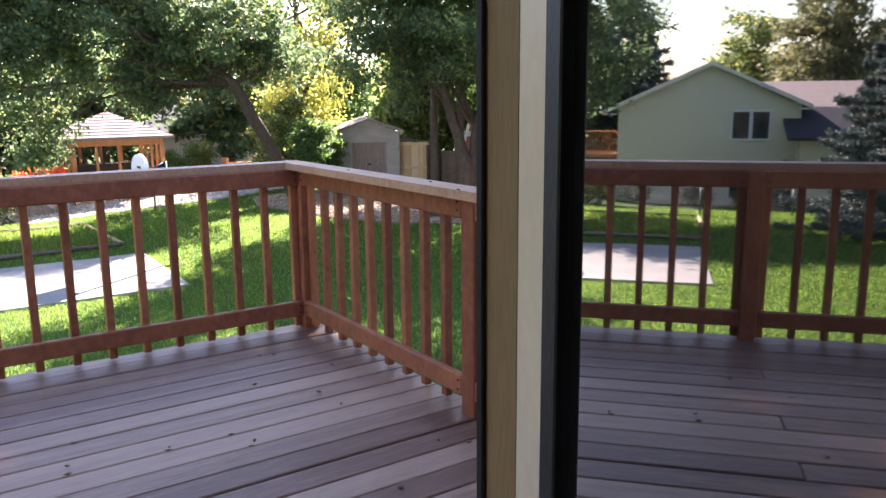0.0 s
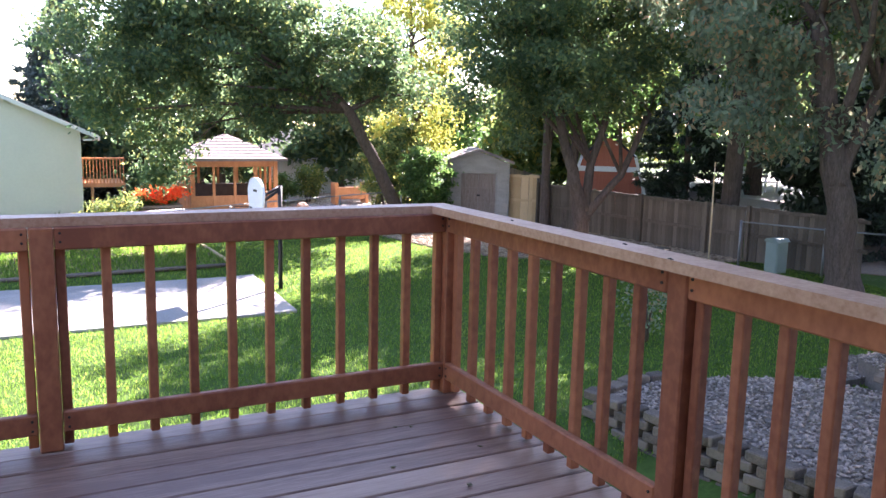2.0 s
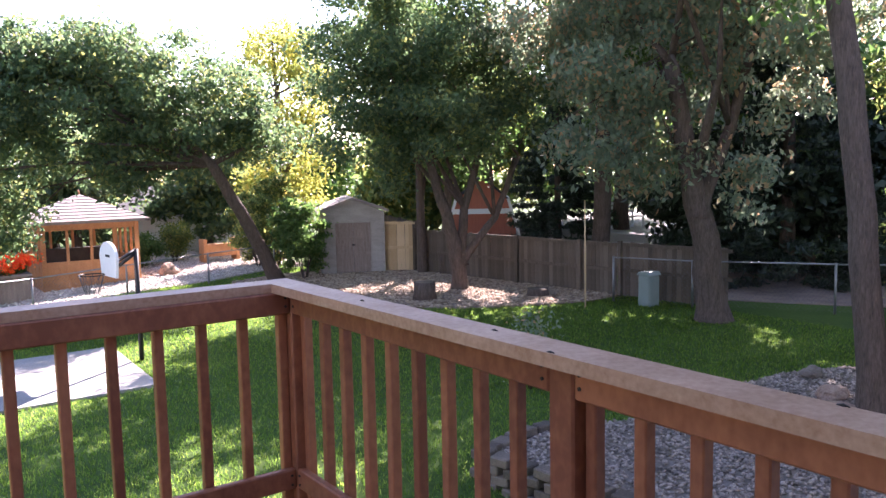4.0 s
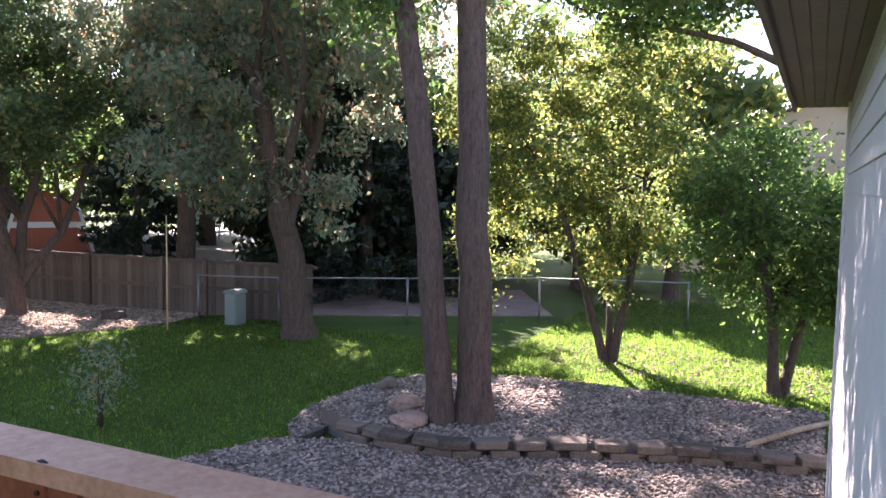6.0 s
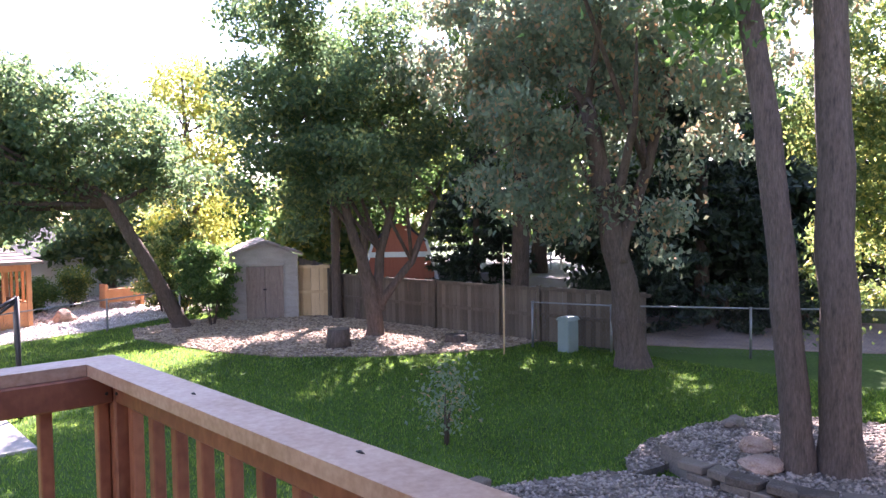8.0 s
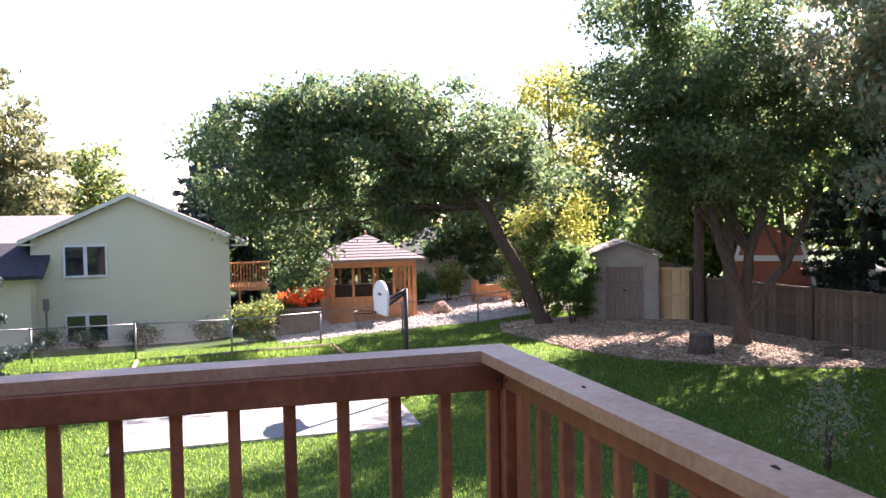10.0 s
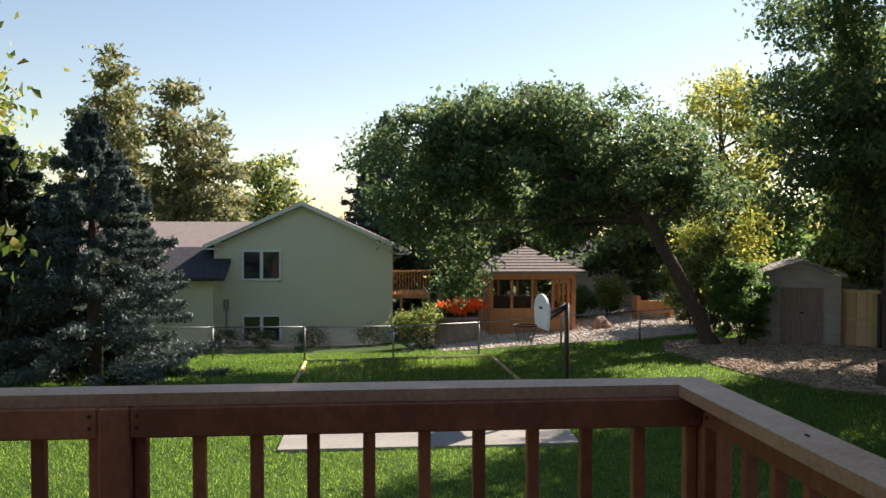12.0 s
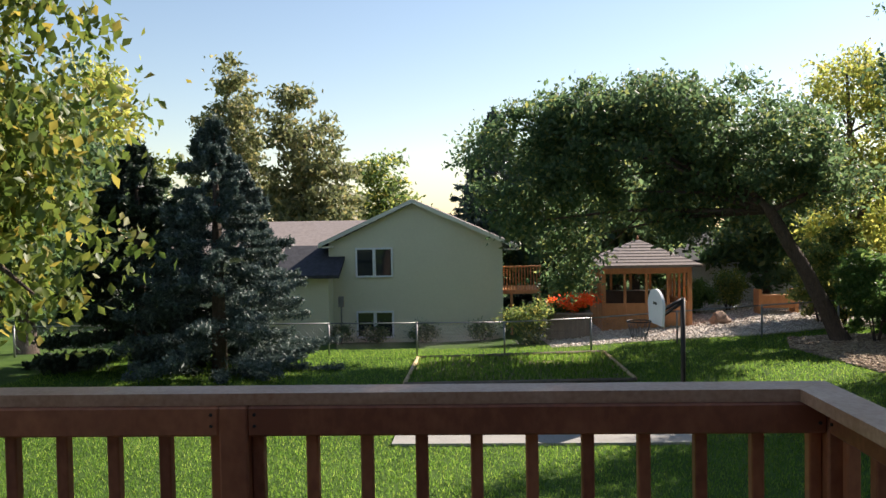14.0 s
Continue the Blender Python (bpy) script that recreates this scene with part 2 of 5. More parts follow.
def tube(name, pts, radii, mat, parent=None, label="", seg=8, wob=0.0, seed=1):
    bm = bmesh.new()
    rng = random.Random(seed)
    if not isinstance(radii, (list, tuple)):
        radii = [radii] * len(pts)
    add_tube(bm, pts, radii, seg, wob, rng)
    return part(name, bm, mat, parent, label)


def arrays(name, verts, faces, mat, parent=None, label=""):
    me = bpy.data.meshes.new(name)
    me.vertices.add(len(verts))
    me.vertices.foreach_set("co", np.asarray(verts, dtype=np.float32).ravel())
    n, k = faces.shape
    me.loops.add(n * k)
    me.loops.foreach_set("vertex_index", faces.astype(np.int32).ravel())
    me.polygons.add(n)
    me.polygons.foreach_set("loop_start", np.arange(0, n * k, k, dtype=np.int32))
    me.update(calc_edges=True)
    return link(name, me, mat, parent, label)


def leaves(name, centres, size, mat, parent=None, label="", seed=1, droop=0.3, slim=0.5):
    """One folded leaf (two triangles) at each centre."""
    rng = np.random.default_rng(seed)
    n = len(centres)
    d = rng.normal(size=(n, 3))
    d[:, 2] -= droop
    d /= np.linalg.norm(d, axis=1)[:, None]
    s = np.cross(d, rng.normal(size=(n, 3)))
    s /= np.linalg.norm(s, axis=1)[:, None] + 1e-9
    up = np.cross(d, s)
    L = size * rng.uniform(0.6, 1.3, n)[:, None]
    w = L * slim * 0.5
    base, tip = centres - d * L / 2, centres + d * L / 2
    a = centres + s * w + up * w * 0.4
    b = centres - s * w + up * w * 0.4
    verts = np.stack([base, a, tip, b], 1).reshape(-1, 3)
    i = np.arange(n)[:, None] * 4
    faces = np.concatenate([i + np.array([[0, 1, 2]]), i + np.array([[0, 2, 3]])], 1).reshape(-1, 3)
    return arrays(name, verts, faces, mat, parent, label)


def crown_points(blobs, count, clumps, seed, spread=0.35, flat=0.6):
    """Leaf places in clumps that fill the outer part of rounded masses (centre, radii)."""
    rng = np.random.default_rng(seed)
    vol = np.array([(r[0] * r[1] * r[2]) ** 0.67 for c, r in blobs])
    out = []
    for (c, r), share in zip(blobs, vol / vol.sum()):
        k = max(6, int(clumps * share))
        u = rng.normal(size=(k, 3))
        u /= np.linalg.norm(u, axis=1)[:, None]
        u *= rng.uniform(0.45, 1.08, k)[:, None]
        cc = np.array(c) + u * np.array(r)
        n = int(count * share)
        weight = rng.uniform(0.2, 1.0, k) ** 1.6
        pick = rng.choice(k, n, p=weight / weight.sum())
        sd = spread * (0.45 + 0.9 * weight)
        out.append(cc[pick] + rng.normal(size=(n, 3)) * sd[pick][:, None] * np.array([1, 1, flat]))
    return np.concatenate(out)


def tree(label, trunks, blobs, mat, count=26000, clumps=260, size=0.17, seed=1, spread=0.38, droop=0.35, slim=0.5, limbs=10, high=False, name="tree", bark=None):
    """trunks: lists of (x, y, z, radius) from the root up; limbs reach from the trunks into the crown."""
    base = trunks[0][0]
    root = empty(name, label, "tree", at=base[:3])
    rng = random.Random(seed)
    for tr in trunks:
        pts, rad = [], []
        for (p, q) in zip(tr, tr[1:]):
            for k in range(4):
                f = k / 4
                pts.append([p[i] + (q[i] - p[i]) * f + (rng.uniform(-0.13, 0.13) * p[3] if (pts and i < 2) else 0) for i in range(3)])
                rad.append(p[3] + (q[3] - p[3]) * f)
        pts.append(tr[-1][:3])
        rad.append(tr[-1][3])
        pts.insert(0, [pts[0][0], pts[0][1], pts[0][2] - 0.15])
        rad.insert(0, rad[0] * 1.6)
        rad[1] *= 1.22
        tube("trunk", pts, rad, bark or M_BARK, root, seg=14, wob=0.06, seed=rng.randint(0, 9999))
    for k in range(limbs):
        tr = trunks[k % len(trunks)]
        c, r = blobs[k % len(blobs)]
        a = tr[-1] if high or len(tr) < 3 or rng.random() < 0.5 else tr[-2]
        e = Vector([c[i] + rng.uniform(-0.75, 0.75) * r[i] for i in range(3)])
        s = Vector(a[:3])
        mid = s.lerp(e, 0.5) + Vector((rng.uniform(-0.2, 0.2), rng.uniform(-0.2, 0.2), 0.25))
        tube("limb", [s, s.lerp(mid, 0.5), mid, e], [a[3] * 0.55, a[3] * 0.45, a[3] * 0.3, 0.012], bark or M_BARK, root, seg=7)
    leaves("crown", crown_points(blobs, count, clumps, seed, spread), size, mat, root, seed=seed, droop=droop, slim=slim)
    return root


def conifer(label, x, y, z, height, radius, mat, seed=1, count=26000, size=0.22, levels=22, name="spruce_tree"):
    """Whorls of drooping boughs set with needle sprays."""
    rng = np.random.default_rng(seed)
    root = empty(name, label, "conifer", at=(x, y, z))
    tube("trunk", [(x, y, z - 0.1), (x, y, z + height * 0.5), (x, y, z + height * 0.97)], [radius * 0.07, radius * 0.045, 0.015], M_BARK, root)
    pts = []
    per = count // (levels * 9)
    for i in range(levels):
        f = (i + 0.3) / levels
        zz = z + 0.25 + f * (height - 0.3)
        reach = radius * (1 - f) ** 0.82 + 0.12
        for k in range(9):
            a = rng.uniform(0, 2 * math.pi)
            rr = reach * rng.uniform(0.72, 1.12)
            s = rng.uniform(0.25, 1, per) ** 0.7
            side = rng.normal(0, 0.13, per) * (1.3 - s) * rr * 0.55
            px = x + math.cos(a) * s * rr - math.sin(a) * side
            py = y + math.sin(a) * s * rr + math.cos(a) * side
            pz = zz - 0.22 * s * rr + 0.16 * s * s * rr + rng.normal(0, 0.06, per)
            pts.append(np.stack([px, py, pz], 1))
    top = np.stack([x + rng.normal(0, 0.06, 120), y + rng.normal(0, 0.06, 120), z + height * rng.uniform(0.9, 1.02, 120)], 1)
    leaves("needles", np.concatenate(pts + [top]), size, mat, root, seed=seed, droop=0.1, slim=0.28)
    return root


def stones(name, pts, size, mat, label, category, seed=1, parent=None, flat=0.6):
    """Loose pieces, each a squashed octahedron, as one mass."""
    rng = np.random.default_rng(seed)
    n = len(pts)
    o = np.array([[1, 0, 0], [0, 1, 0], [-1, 0, 0], [0, -1, 0], [0, 0, 1], [0, 0, -1]], float)
    a = rng.uniform(0, 6.28, n)
    s = size * rng.uniform(0.5, 1.3, (n, 3)) * np.array([1, 1, flat])
    v = o[None] * s[:, None, :] + rng.normal(0, size * 0.12, (n, 6, 3))
    x = v[..., 0] * np.cos(a)[:, None] - v[..., 1] * np.sin(a)[:, None]
    y = v[..., 0] * np.sin(a)[:, None] + v[..., 1] * np.cos(a)[:, None]
    v = np.stack([x, y, v[..., 2]], -1) + pts[:, None, :]
    f = np.array([[0, 1, 4], [1, 2, 4], [2, 3, 4], [3, 0, 4], [1, 0, 5], [2, 1, 5], [3, 2, 5], [0, 3, 5]])
    faces = (np.arange(n)[:, None, None] * 6 + f[None]).reshape(-1, 3)
    ob = arrays(name, v.reshape(-1, 3), faces, mat, parent)
    return tagged(ob, label, category, kind="stuff")


def boulder(label, x, y, z, r, mat, seed=1, name="boulder", category="rock"):
    bm = bmesh.new()
    bmesh.ops.create_icosphere(bm, subdivisions=3, radius=1)
    noise.seed_set(seed)
    for v in bm.verts:
        k = 1 + 0.28 * noise.noise(v.co * 1.6 + Vector((seed * 3.1, 0, 0))) + 0.08 * noise.noise(v.co * 5)
        v.co = Vector((x + v.co.x * r[0] * k, y + v.co.y * r[1] * k, z + v.co.z * r[2] * k))
    ob = part(name, bm, mat)
    return tagged(ob, label, category)


def ground_z(x, y):
    s = 1 if x < 2 else (0.15 if x > 10 else 1 - 0.85 * (x - 2) / 8)
    far = max(0.0, y - 21.0)
    fall = 0.018 * max(0.0, min(y, 34.0)) * s
    dip = 0.062 * min(far, 7.0) * max(0.0, min(1.0, (3.5 - x) / 5))
    near = 0.75 * max(0.0, min(1.0, (4.8 - x) / 1.5)) * max(0.0, min(1.0, (4.5 - y) / 2.0)) if x > 0 else 0.0
    return -2.05 - fall - dip - near * min(1.0, x / 1.0)


def in_poly(x, y, poly):
    inside = np.zeros(len(x), bool)
    j = len(poly) - 1
    for i in range(len(poly)):
        (xi, yi), (xj, yj) = poly[i], poly[j]
        hit = ((yi > y) != (yj > y)) & (x < (xj - xi) * (y - yi) / (yj - yi + 1e-12) + xi)
        inside ^= hit
        j = i
    return inside


def scatter(poly, n, seed, z=None, lift=0.0):
    rng = np.random.default_rng(seed)
    xs, ys = [p[0] for p in poly], [p[1] for p in poly]
    x, y = rng.uniform(min(xs), max(xs), n), rng.uniform(min(ys), max(ys), n)
    k = in_poly(x, y, poly)
    x, y = x[k], y[k]
    zz = np.array([ground_z(a, b) for a, b in zip(x, y)]) if z is None else np.full(len(x), z)
    return np.stack([x, y, zz + lift], 1)


def patch(name, poly, mat, label, category, lift=0.012, step=0.6, kind="structure", z=None, skirt=0.15):
    """A bed laid over the ground, following it, with its edges let into the soil."""
    bm = bmesh.new()
    vs = [bm.verts.new((x, y, 0)) for x, y in poly]
    bm.faces.new(vs)
    xs, ys = [p[0] for p in poly], [p[1] for p in poly]
    for axis, lo, hi in ((0, min(xs), max(xs)), (1, min(ys), max(ys))):
        k = lo + step
        while k < hi:
            co, no = ((k, 0, 0), (1, 0, 0)) if axis == 0 else ((0, k, 0), (0, 1, 0))
            bmesh.ops.bisect_plane(bm, geom=bm.verts[:] + bm.edges[:] + bm.faces[:], plane_co=co, plane_no=no)
            k += step
    for v in bm.verts:
        v.co.z = (ground_z(v.co.x, v.co.y) if z is None else z) + lift
    ext = bmesh.ops.extrude_face_region(bm, geom=bm.faces[:])
    raised = {v for v in ext["geom"] if isinstance(v, bmesh.types.BMVert)}
    low = [v for v in bm.verts if v not in raised]
    for v in low:
        v.co.z -= skirt
    bmesh.ops.recalc_face_normals(bm, faces=bm.faces[:])
    return tagged(part(name, bm, mat), label, category, kind=kind)


# ---- ground ----
def build_ground():
    xs = [-420, -200, -100, -60, -40] + [-28 + 1.0 * i for i in range(73)] + [60, 90, 150, 250, 420]
    ys = [-420, -200, -90, -40, -20, -10] + [-6 + 1.0 * i for i in range(53)] + [56, 70, 100, 180, 420]
    verts = [(x, y, ground_z(x, y)) for y in ys for x in xs]
    w = len(xs)
    faces = np.array([(j * w + i, j * w + i + 1, (j + 1) * w + i + 1, (j + 1) * w + i) for j in range(len(ys) - 1) for i in range(w - 1)])
    ob = arrays("ground", verts, faces, M_GRASS_GROUND)
    return tagged(ob, "shaded green back-yard lawn with sunlit patches", "lawn", kind="structure")


GARDEN = [(-2.9, 16.4), (2.6, 16.7), (2.55, 21.3), (-2.9, 20.6)]
SLAB = [(-2.6, 10.85), (2.5, 10.85), (2.7, 15.0), (-2.6, 15.1)]
CHIP_BED = [(7.7, 20.6), (8.2, 16.6), (9.0, 14.5), (10.6, 12.7), (12.2, 11.8), (13.6, 11.3), (14.9, 11.4), (14.2, 19.8), (13.3, 20.6), (12.5, 22.4), (8.3, 22.4)]
YARD = [(1.2, 23.2), (8.0, 23.3), (12.0, 24.5), (14.0, 33.5), (2.4, 33.5), (1.0, 29.0)]
TERRACE = [(4.25, 4.0), (4.55, 2.4), (4.75, 1.0), (5.1, -0.6), (5.3, -3.05), (9.4, -3.05), (8.6, -0.2), (7.85, 1.1), (7.8, 2.4), (7.3, 3.5), (5.6, 4.2)]
RING = [(7.84, 2.45), (7.82, 1.1), (8.55, -0.2), (9.35, -3.05), (11.6, -3.05), (11.6, -0.9), (11.5, 1.4), (10.8, 3.0), (9.6, 3.5), (8.3, 3.4)]
build_ground()
patch("slab_pavement", SLAB, M_CONCRETE, "pale concrete basketball pad in the lawn", "concrete slab", lift=0.05)
patch("garden_soil_ground", GARDEN, M_DIRT, "dry weedy vegetable garden bed", "garden bed", lift=0.02)
patch("woodchip_ground", CHIP_BED, M_MULCH, "woodchip bed under the trees by the fence", "mulch bed", lift=0.03)
patch("gravel_yard_ground", YARD, M_PALE_SUN_BED, "pale gravel yard round the neighbour's gazebo, coloured as sunlit", "gravel", lift=0.03)
patch("gravel_terrace_ground", TERRACE, M_GRAVEL_BED, "raised gravel terrace behind the block wall", "gravel bed", z=-1.92, lift=0, skirt=0.45)
patch("tree_ring_ground", RING, M_GRAVEL_BED, "raised gravel ring round the twin-trunk tree", "gravel bed", z=-1.75, lift=0, skirt=0.4)
patch("bare_soil_ground", [(14.9, 11.5), (17.4, 7.0), (19.5, 3.5), (24.0, 6.0), (21.0, 14.0)], M_MULCH, "brown bare soil beyond the wire fence", "bare soil", lift=0.02)
APRON = [(7.5, 3.3), (8.0, 3.75), (9.0, 4.05), (10.2, 3.95), (11.3, 3.3), (12.0, 1.6), (12.15, -1.0), (12.1, -3.05), (11.4, -3.05), (11.4, 1.2), (10.7, 2.8), (9.5, 3.3), (8.4, 3.2)]
patch("gravel_apron_ground", APRON, M_GRAVEL_BED, "gravel apron between lawn and tree ring", "gravel bed", z=-1.97, lift=0, skirt=0.2)
stones("gravel", scatter(APRON, 12000, 15, -1.97, 0.012), 0.036, M_GRAVEL, "grey gravel edging the lawn", "gravel", 16)
stones("gravel", np.concatenate([scatter(TERRACE, 16000, 3, -1.92, 0.012)]), 0.034, M_GRAVEL, "grey and pink river gravel", "gravel", 4)
stones("gravel", scatter(RING, 12000, 5, -1.75, 0.012), 0.034, M_GRAVEL, "grey and pink river gravel round a tree", "gravel", 6)
stones("gravel", scatter(YARD, 9000, 7, None, 0.04), 0.06, M_PALE_SUN_STONE, "pale gravel round the gazebo, coloured as sunlit", "gravel", 8)
stones("wood_chips", scatter(CHIP_BED, 16000, 9, None, 0.045), 0.055, M_CHIP, "pale brown wood chips under trees", "wood chips", 10, flat=0.3)


def grass_mass(name, pts, h, seed, label):
    rng = np.random.default_rng(seed)
    n = len(pts)
    a = rng.uniform(0, 6.28, n)
    side = np.stack([np.cos(a), np.sin(a), np.zeros(n)], 1) * (h * 0.16)
    hh = h * rng.uniform(0.5, 1.4, n)[:, None]
    lean = np.stack([rng.normal(0, 0.35, n), rng.normal(0, 0.35, n), np.ones(n)], 1) * hh
    v = np.stack([pts - side, pts + side, pts + lean], 1).reshape(-1, 3)
    ob = arrays(name, v, np.arange(n * 3).reshape(-1, 3), M_BLADE)
    return tagged(ob, label, "grass", kind="stuff")


def lawn_points(x0, y0, x1, y1, n, seed):
    pts = scatter([(x0, y0), (x1, y0), (x1, y1), (x0, y1)], n, seed)
    keep = np.ones(len(pts), bool)
    for poly in (GARDEN, SLAB, CHIP_BED, YARD, TERRACE, RING, APRON):
        keep &= ~in_poly(pts[:, 0], pts[:, 1], poly)
    return pts[keep]


grass_mass("lawn_grass", lawn_points(-12, 3, 15, 13, 200000, 20), 0.05, 21, "mown green lawn grass in dappled shade")
grass_mass("lawn_grass", lawn_points(-13, 13, 18, 24, 150000, 22), 0.06, 23, "mown green lawn grass by the fences")
grass_mass("lawn_grass", lawn_points(11.5, -6, 24, 3, 90000, 26), 0.06, 27, "sunlit lawn grass under small trees")
stones("leaf_litter", scatter([(13.2, -3.4), (15.8, -3.0), (16.6, 1.2), (15.6, 2.6), (13.6, 1.8)], 1300, 28, None, 0.05), 0.04, M_MULCH, "dry brown leaves fallen on the grass under small trees", "leaf litter", 29, flat=0.2)
grass_mass("garden_weeds", scatter(GARDEN, 9000, 24), 0.12, 25, "thin pale weeds in the garden bed")


# ---- own house ----
def own_house():
    y0, y1 = -3.36, -3.11
    for name, x0, x1, za, zb in (("wall_left", -6.0, -2.9, -2.4, 2.45), ("wall_right", -1.0, 8.6, -2.4, 2.45), ("wall_over_door", -2.9, -1.0, 2.1, 2.45), ("wall_under_door", -2.9, -1.0, -2.4, -0.04)):
        w = tagged(box(name, x0, y0, za, x1, y1, zb, M_OWN, bevel=0), "white lap-sided wall of the house beside the deck", "house wall", kind="structure")
        z = max(za, -2.2) + 0.02
        lap = bmesh.new()
        while z < zb - 0.05:
            h = min(0.19, zb - z)
            vs = add_box(lap, x0, y1 + 0.002, z, x1, y1 + 0.012, z + h - 0.004)
            for v in vs[:4]:
                if v.co.y > y1 + 0.005:
                    v.co.y += 0.012
            z += 0.19
        part("siding", lap, M_OWN, w)
    end = tagged(box("wall_east", 8.35, -12, -2.4, 8.6, -3.36, 2.45, M_OWN, bevel=0), "white end wall of the house", "house wall", kind="structure")
    tagged(box("corner_trim", 8.5, -3.13, -2.3, 8.62, -3.06, 2.4, M_OWN), "white corner board on the house", "trim", kind="structure")
    soffit = tagged(box("soffit_trim", -6.3, -3.11, 2.4, 9.1, -2.55, 2.44, M_SOFFIT, bevel=0), "dark brown boarded soffit under the eave", "soffit", kind="structure")
    for i in range(6):
        box("board", -6.3, -3.1 + i * 0.09, 2.388, 9.1, -3.1 + i * 0.09 + 0.084, 2.399, M_SOFFIT, soffit, bevel=0.003)
    tagged(box("fascia_trim", -6.3, -2.55, 2.34, 9.12, -2.51, 2.56, M_SOFFIT), "brown fascia board along the eave", "fascia", kind="structure")
    prism("roof", [(-2.45, 2.5), (-2.45, 2.56), (-7.8, 4.8), (-12.6, 2.56), (-12.6, 2.5), (-7.8, 4.7)], "x", -6.4, 9.2, M_SHINGLE)
    tagged(bpy.data.objects["roof"], "brown shingle roof of the house", "roof", kind="structure")
    tagged(box("floor", -6, -8, -0.06, 3, -3.11, -0.005, M_CARPET, bevel=0), "beige carpet inside the doorway", "floor", kind="structure")
    tagged(box("ceiling", -6, -8, 2.42, 3, -3.36, 2.48, M_WHITE, bevel=0), "white room ceiling", "ceiling", kind="structure")
    tagged(box("wall_room_back", -6, -8.1, -0.06, 3, -8, 2.42, M_ROOM, bevel=0), "plain beige room wall", "wall", kind="structure")
    tagged(box("wall_room_west", -6.1, -8, -0.06, -6, -3.36, 2.42, M_ROOM, bevel=0), "plain beige room wall", "wall", kind="structure")
    tagged(box("wall_room_east", 3, -8, -0.06, 3.1, -3.36, 2.42, M_ROOM, bevel=0), "plain beige room wall", "wall", kind="structure")
    fr = empty("door_frame", "brown wooden door frame with black weatherstrip", "door frame", kind="structure", at=(-1.05, -3.2, 0))
    box("jamb", -1.085, -3.2, 0, -1.0, -3.1, 2.1, M_DOOR_BROWN, fr)
    box("weatherstrip", -1.095, -3.112, 0, -1.0855, -3.095, 2.1, M_RUBBER, fr, "black rubber weatherstrip", bevel=0.002)
    box("weatherstrip", -1.09, -3.212, 0, -1.06, -3.2, 2.1, M_RUBBER, fr, "black rubber weatherstrip", bevel=0.002)
    box("jamb", -2.9, -3.36, 0, -2.82, -3.1, 2.1, M_DOOR_BROWN, fr)
    box("head", -2.82, -3.36, 2.03, -1.085, -3.1, 2.1, M_DOOR_BROWN, fr)
    box("threshold", -2.82, -3.36, -0.005, -1.085, -3.1, 0.015, M_STEEL, fr, "worn metal threshold")
    # door leaf, swung inwards
    d = empty("door_1", "cream glazed patio door swung open into the room", "door", kind="structure", at=(-1.075, -3.215, 0))
    m = Matrix.Translation((-1.075, -3.215, 0)) @ Matrix.Rotation(math.atan2(-0.9114, -0.4115), 4, "Z")
    box("stile", 0.0, -0.022, 0.03, 0.15, 0.022, 2.02, M_DOOR_CREAM, d, m=m)
    box("stile", 0.96, -0.022, 0.03, 1.06, 0.022, 2.02, M_DOOR_CREAM, d, m=m)
    box("rail", 0.15, -0.022, 0.03, 0.96, 0.022, 0.22, M_DOOR_CREAM, d, m=m)
    box("rail", 0.15, -0.022, 1.9, 0.96, 0.022, 2.02, M_DOOR_CREAM, d, m=m)
    for u0, u1, z0, z1 in ((0.15, 0.215, 0.22, 1.9), (0.93, 0.96, 0.22, 1.9), (0.215, 0.93, 0.22, 0.25), (0.215, 0.93, 1.87, 1.9)):
        box("glazing_bead", u0, -0.027, z0, u1, 0.027, z1, M_RUBBER, d, "black glazing bead", bevel=0.003, m=m)
    box("pane", 0.215, -0.008, 0.25, 0.93, 0.008, 1.87, M_DOOR_GLASS, d, "dark reflecting glass", bevel=0, m=m)


own_house()


# ---- deck ----
def deck():
    x0, x1, y0, y1 = -4.6, 0.07, -3.095, 0.075
    under = empty("deck_frame", "brown timber frame and posts carrying the deck", "deck", kind="structure", at=(-1, -1.5, -0.1))
    box("rim_joist", x0, 0.03, -0.24, x1 - 0.01, 0.068, -0.037, M_RAIL, under)
    box("rim_joist", 0.022, y0, -0.24, 0.06, 0.029, -0.037, M_RAIL, under)
    box("rim_joist", x0, y0, -0.24, x0 + 0.04, 0.029, -0.037, M_RAIL, under)
    for i in range(10):
        box("joist", -0.4 - i * 0.42, y0, -0.22, -0.36 - i * 0.42, 0.029, -0.037, M_RAIL, under, bevel=0)
    for px in (-0.06, -2.2, -4.45):
        for py in (-0.05, -1.7):
            box("support_post", px - 0.06, py - 0.06, -3.1, px + 0.06, py + 0.06, -0.22, M_RAIL, under)
    return under


DECK = deck()
deck_boards = empty("deck_floor", "weathered reddish-brown wooden deck boards", "deck floor", kind="structure", at=(-2, -1.5, 0))


def lay_boards():
    rng = random.Random(5)
    w, gap, y = 0.138, 0.008, 0.075
    while y > -3.08:
        cut = rng.choice((-2.65, -1.85, -3.45, None, None))
        ends = [-4.62, 0.075] if cut is None else [-4.62, cut, 0.075]
        for a, b in zip(ends, ends[1:]):
            z = rng.uniform(-0.002, 0.002)
            box("plank", a + 0.002, y - w, -0.035 + z, b - 0.002, y, z, M_DECK, deck_boards, bevel=0.005)
        y -= w + gap


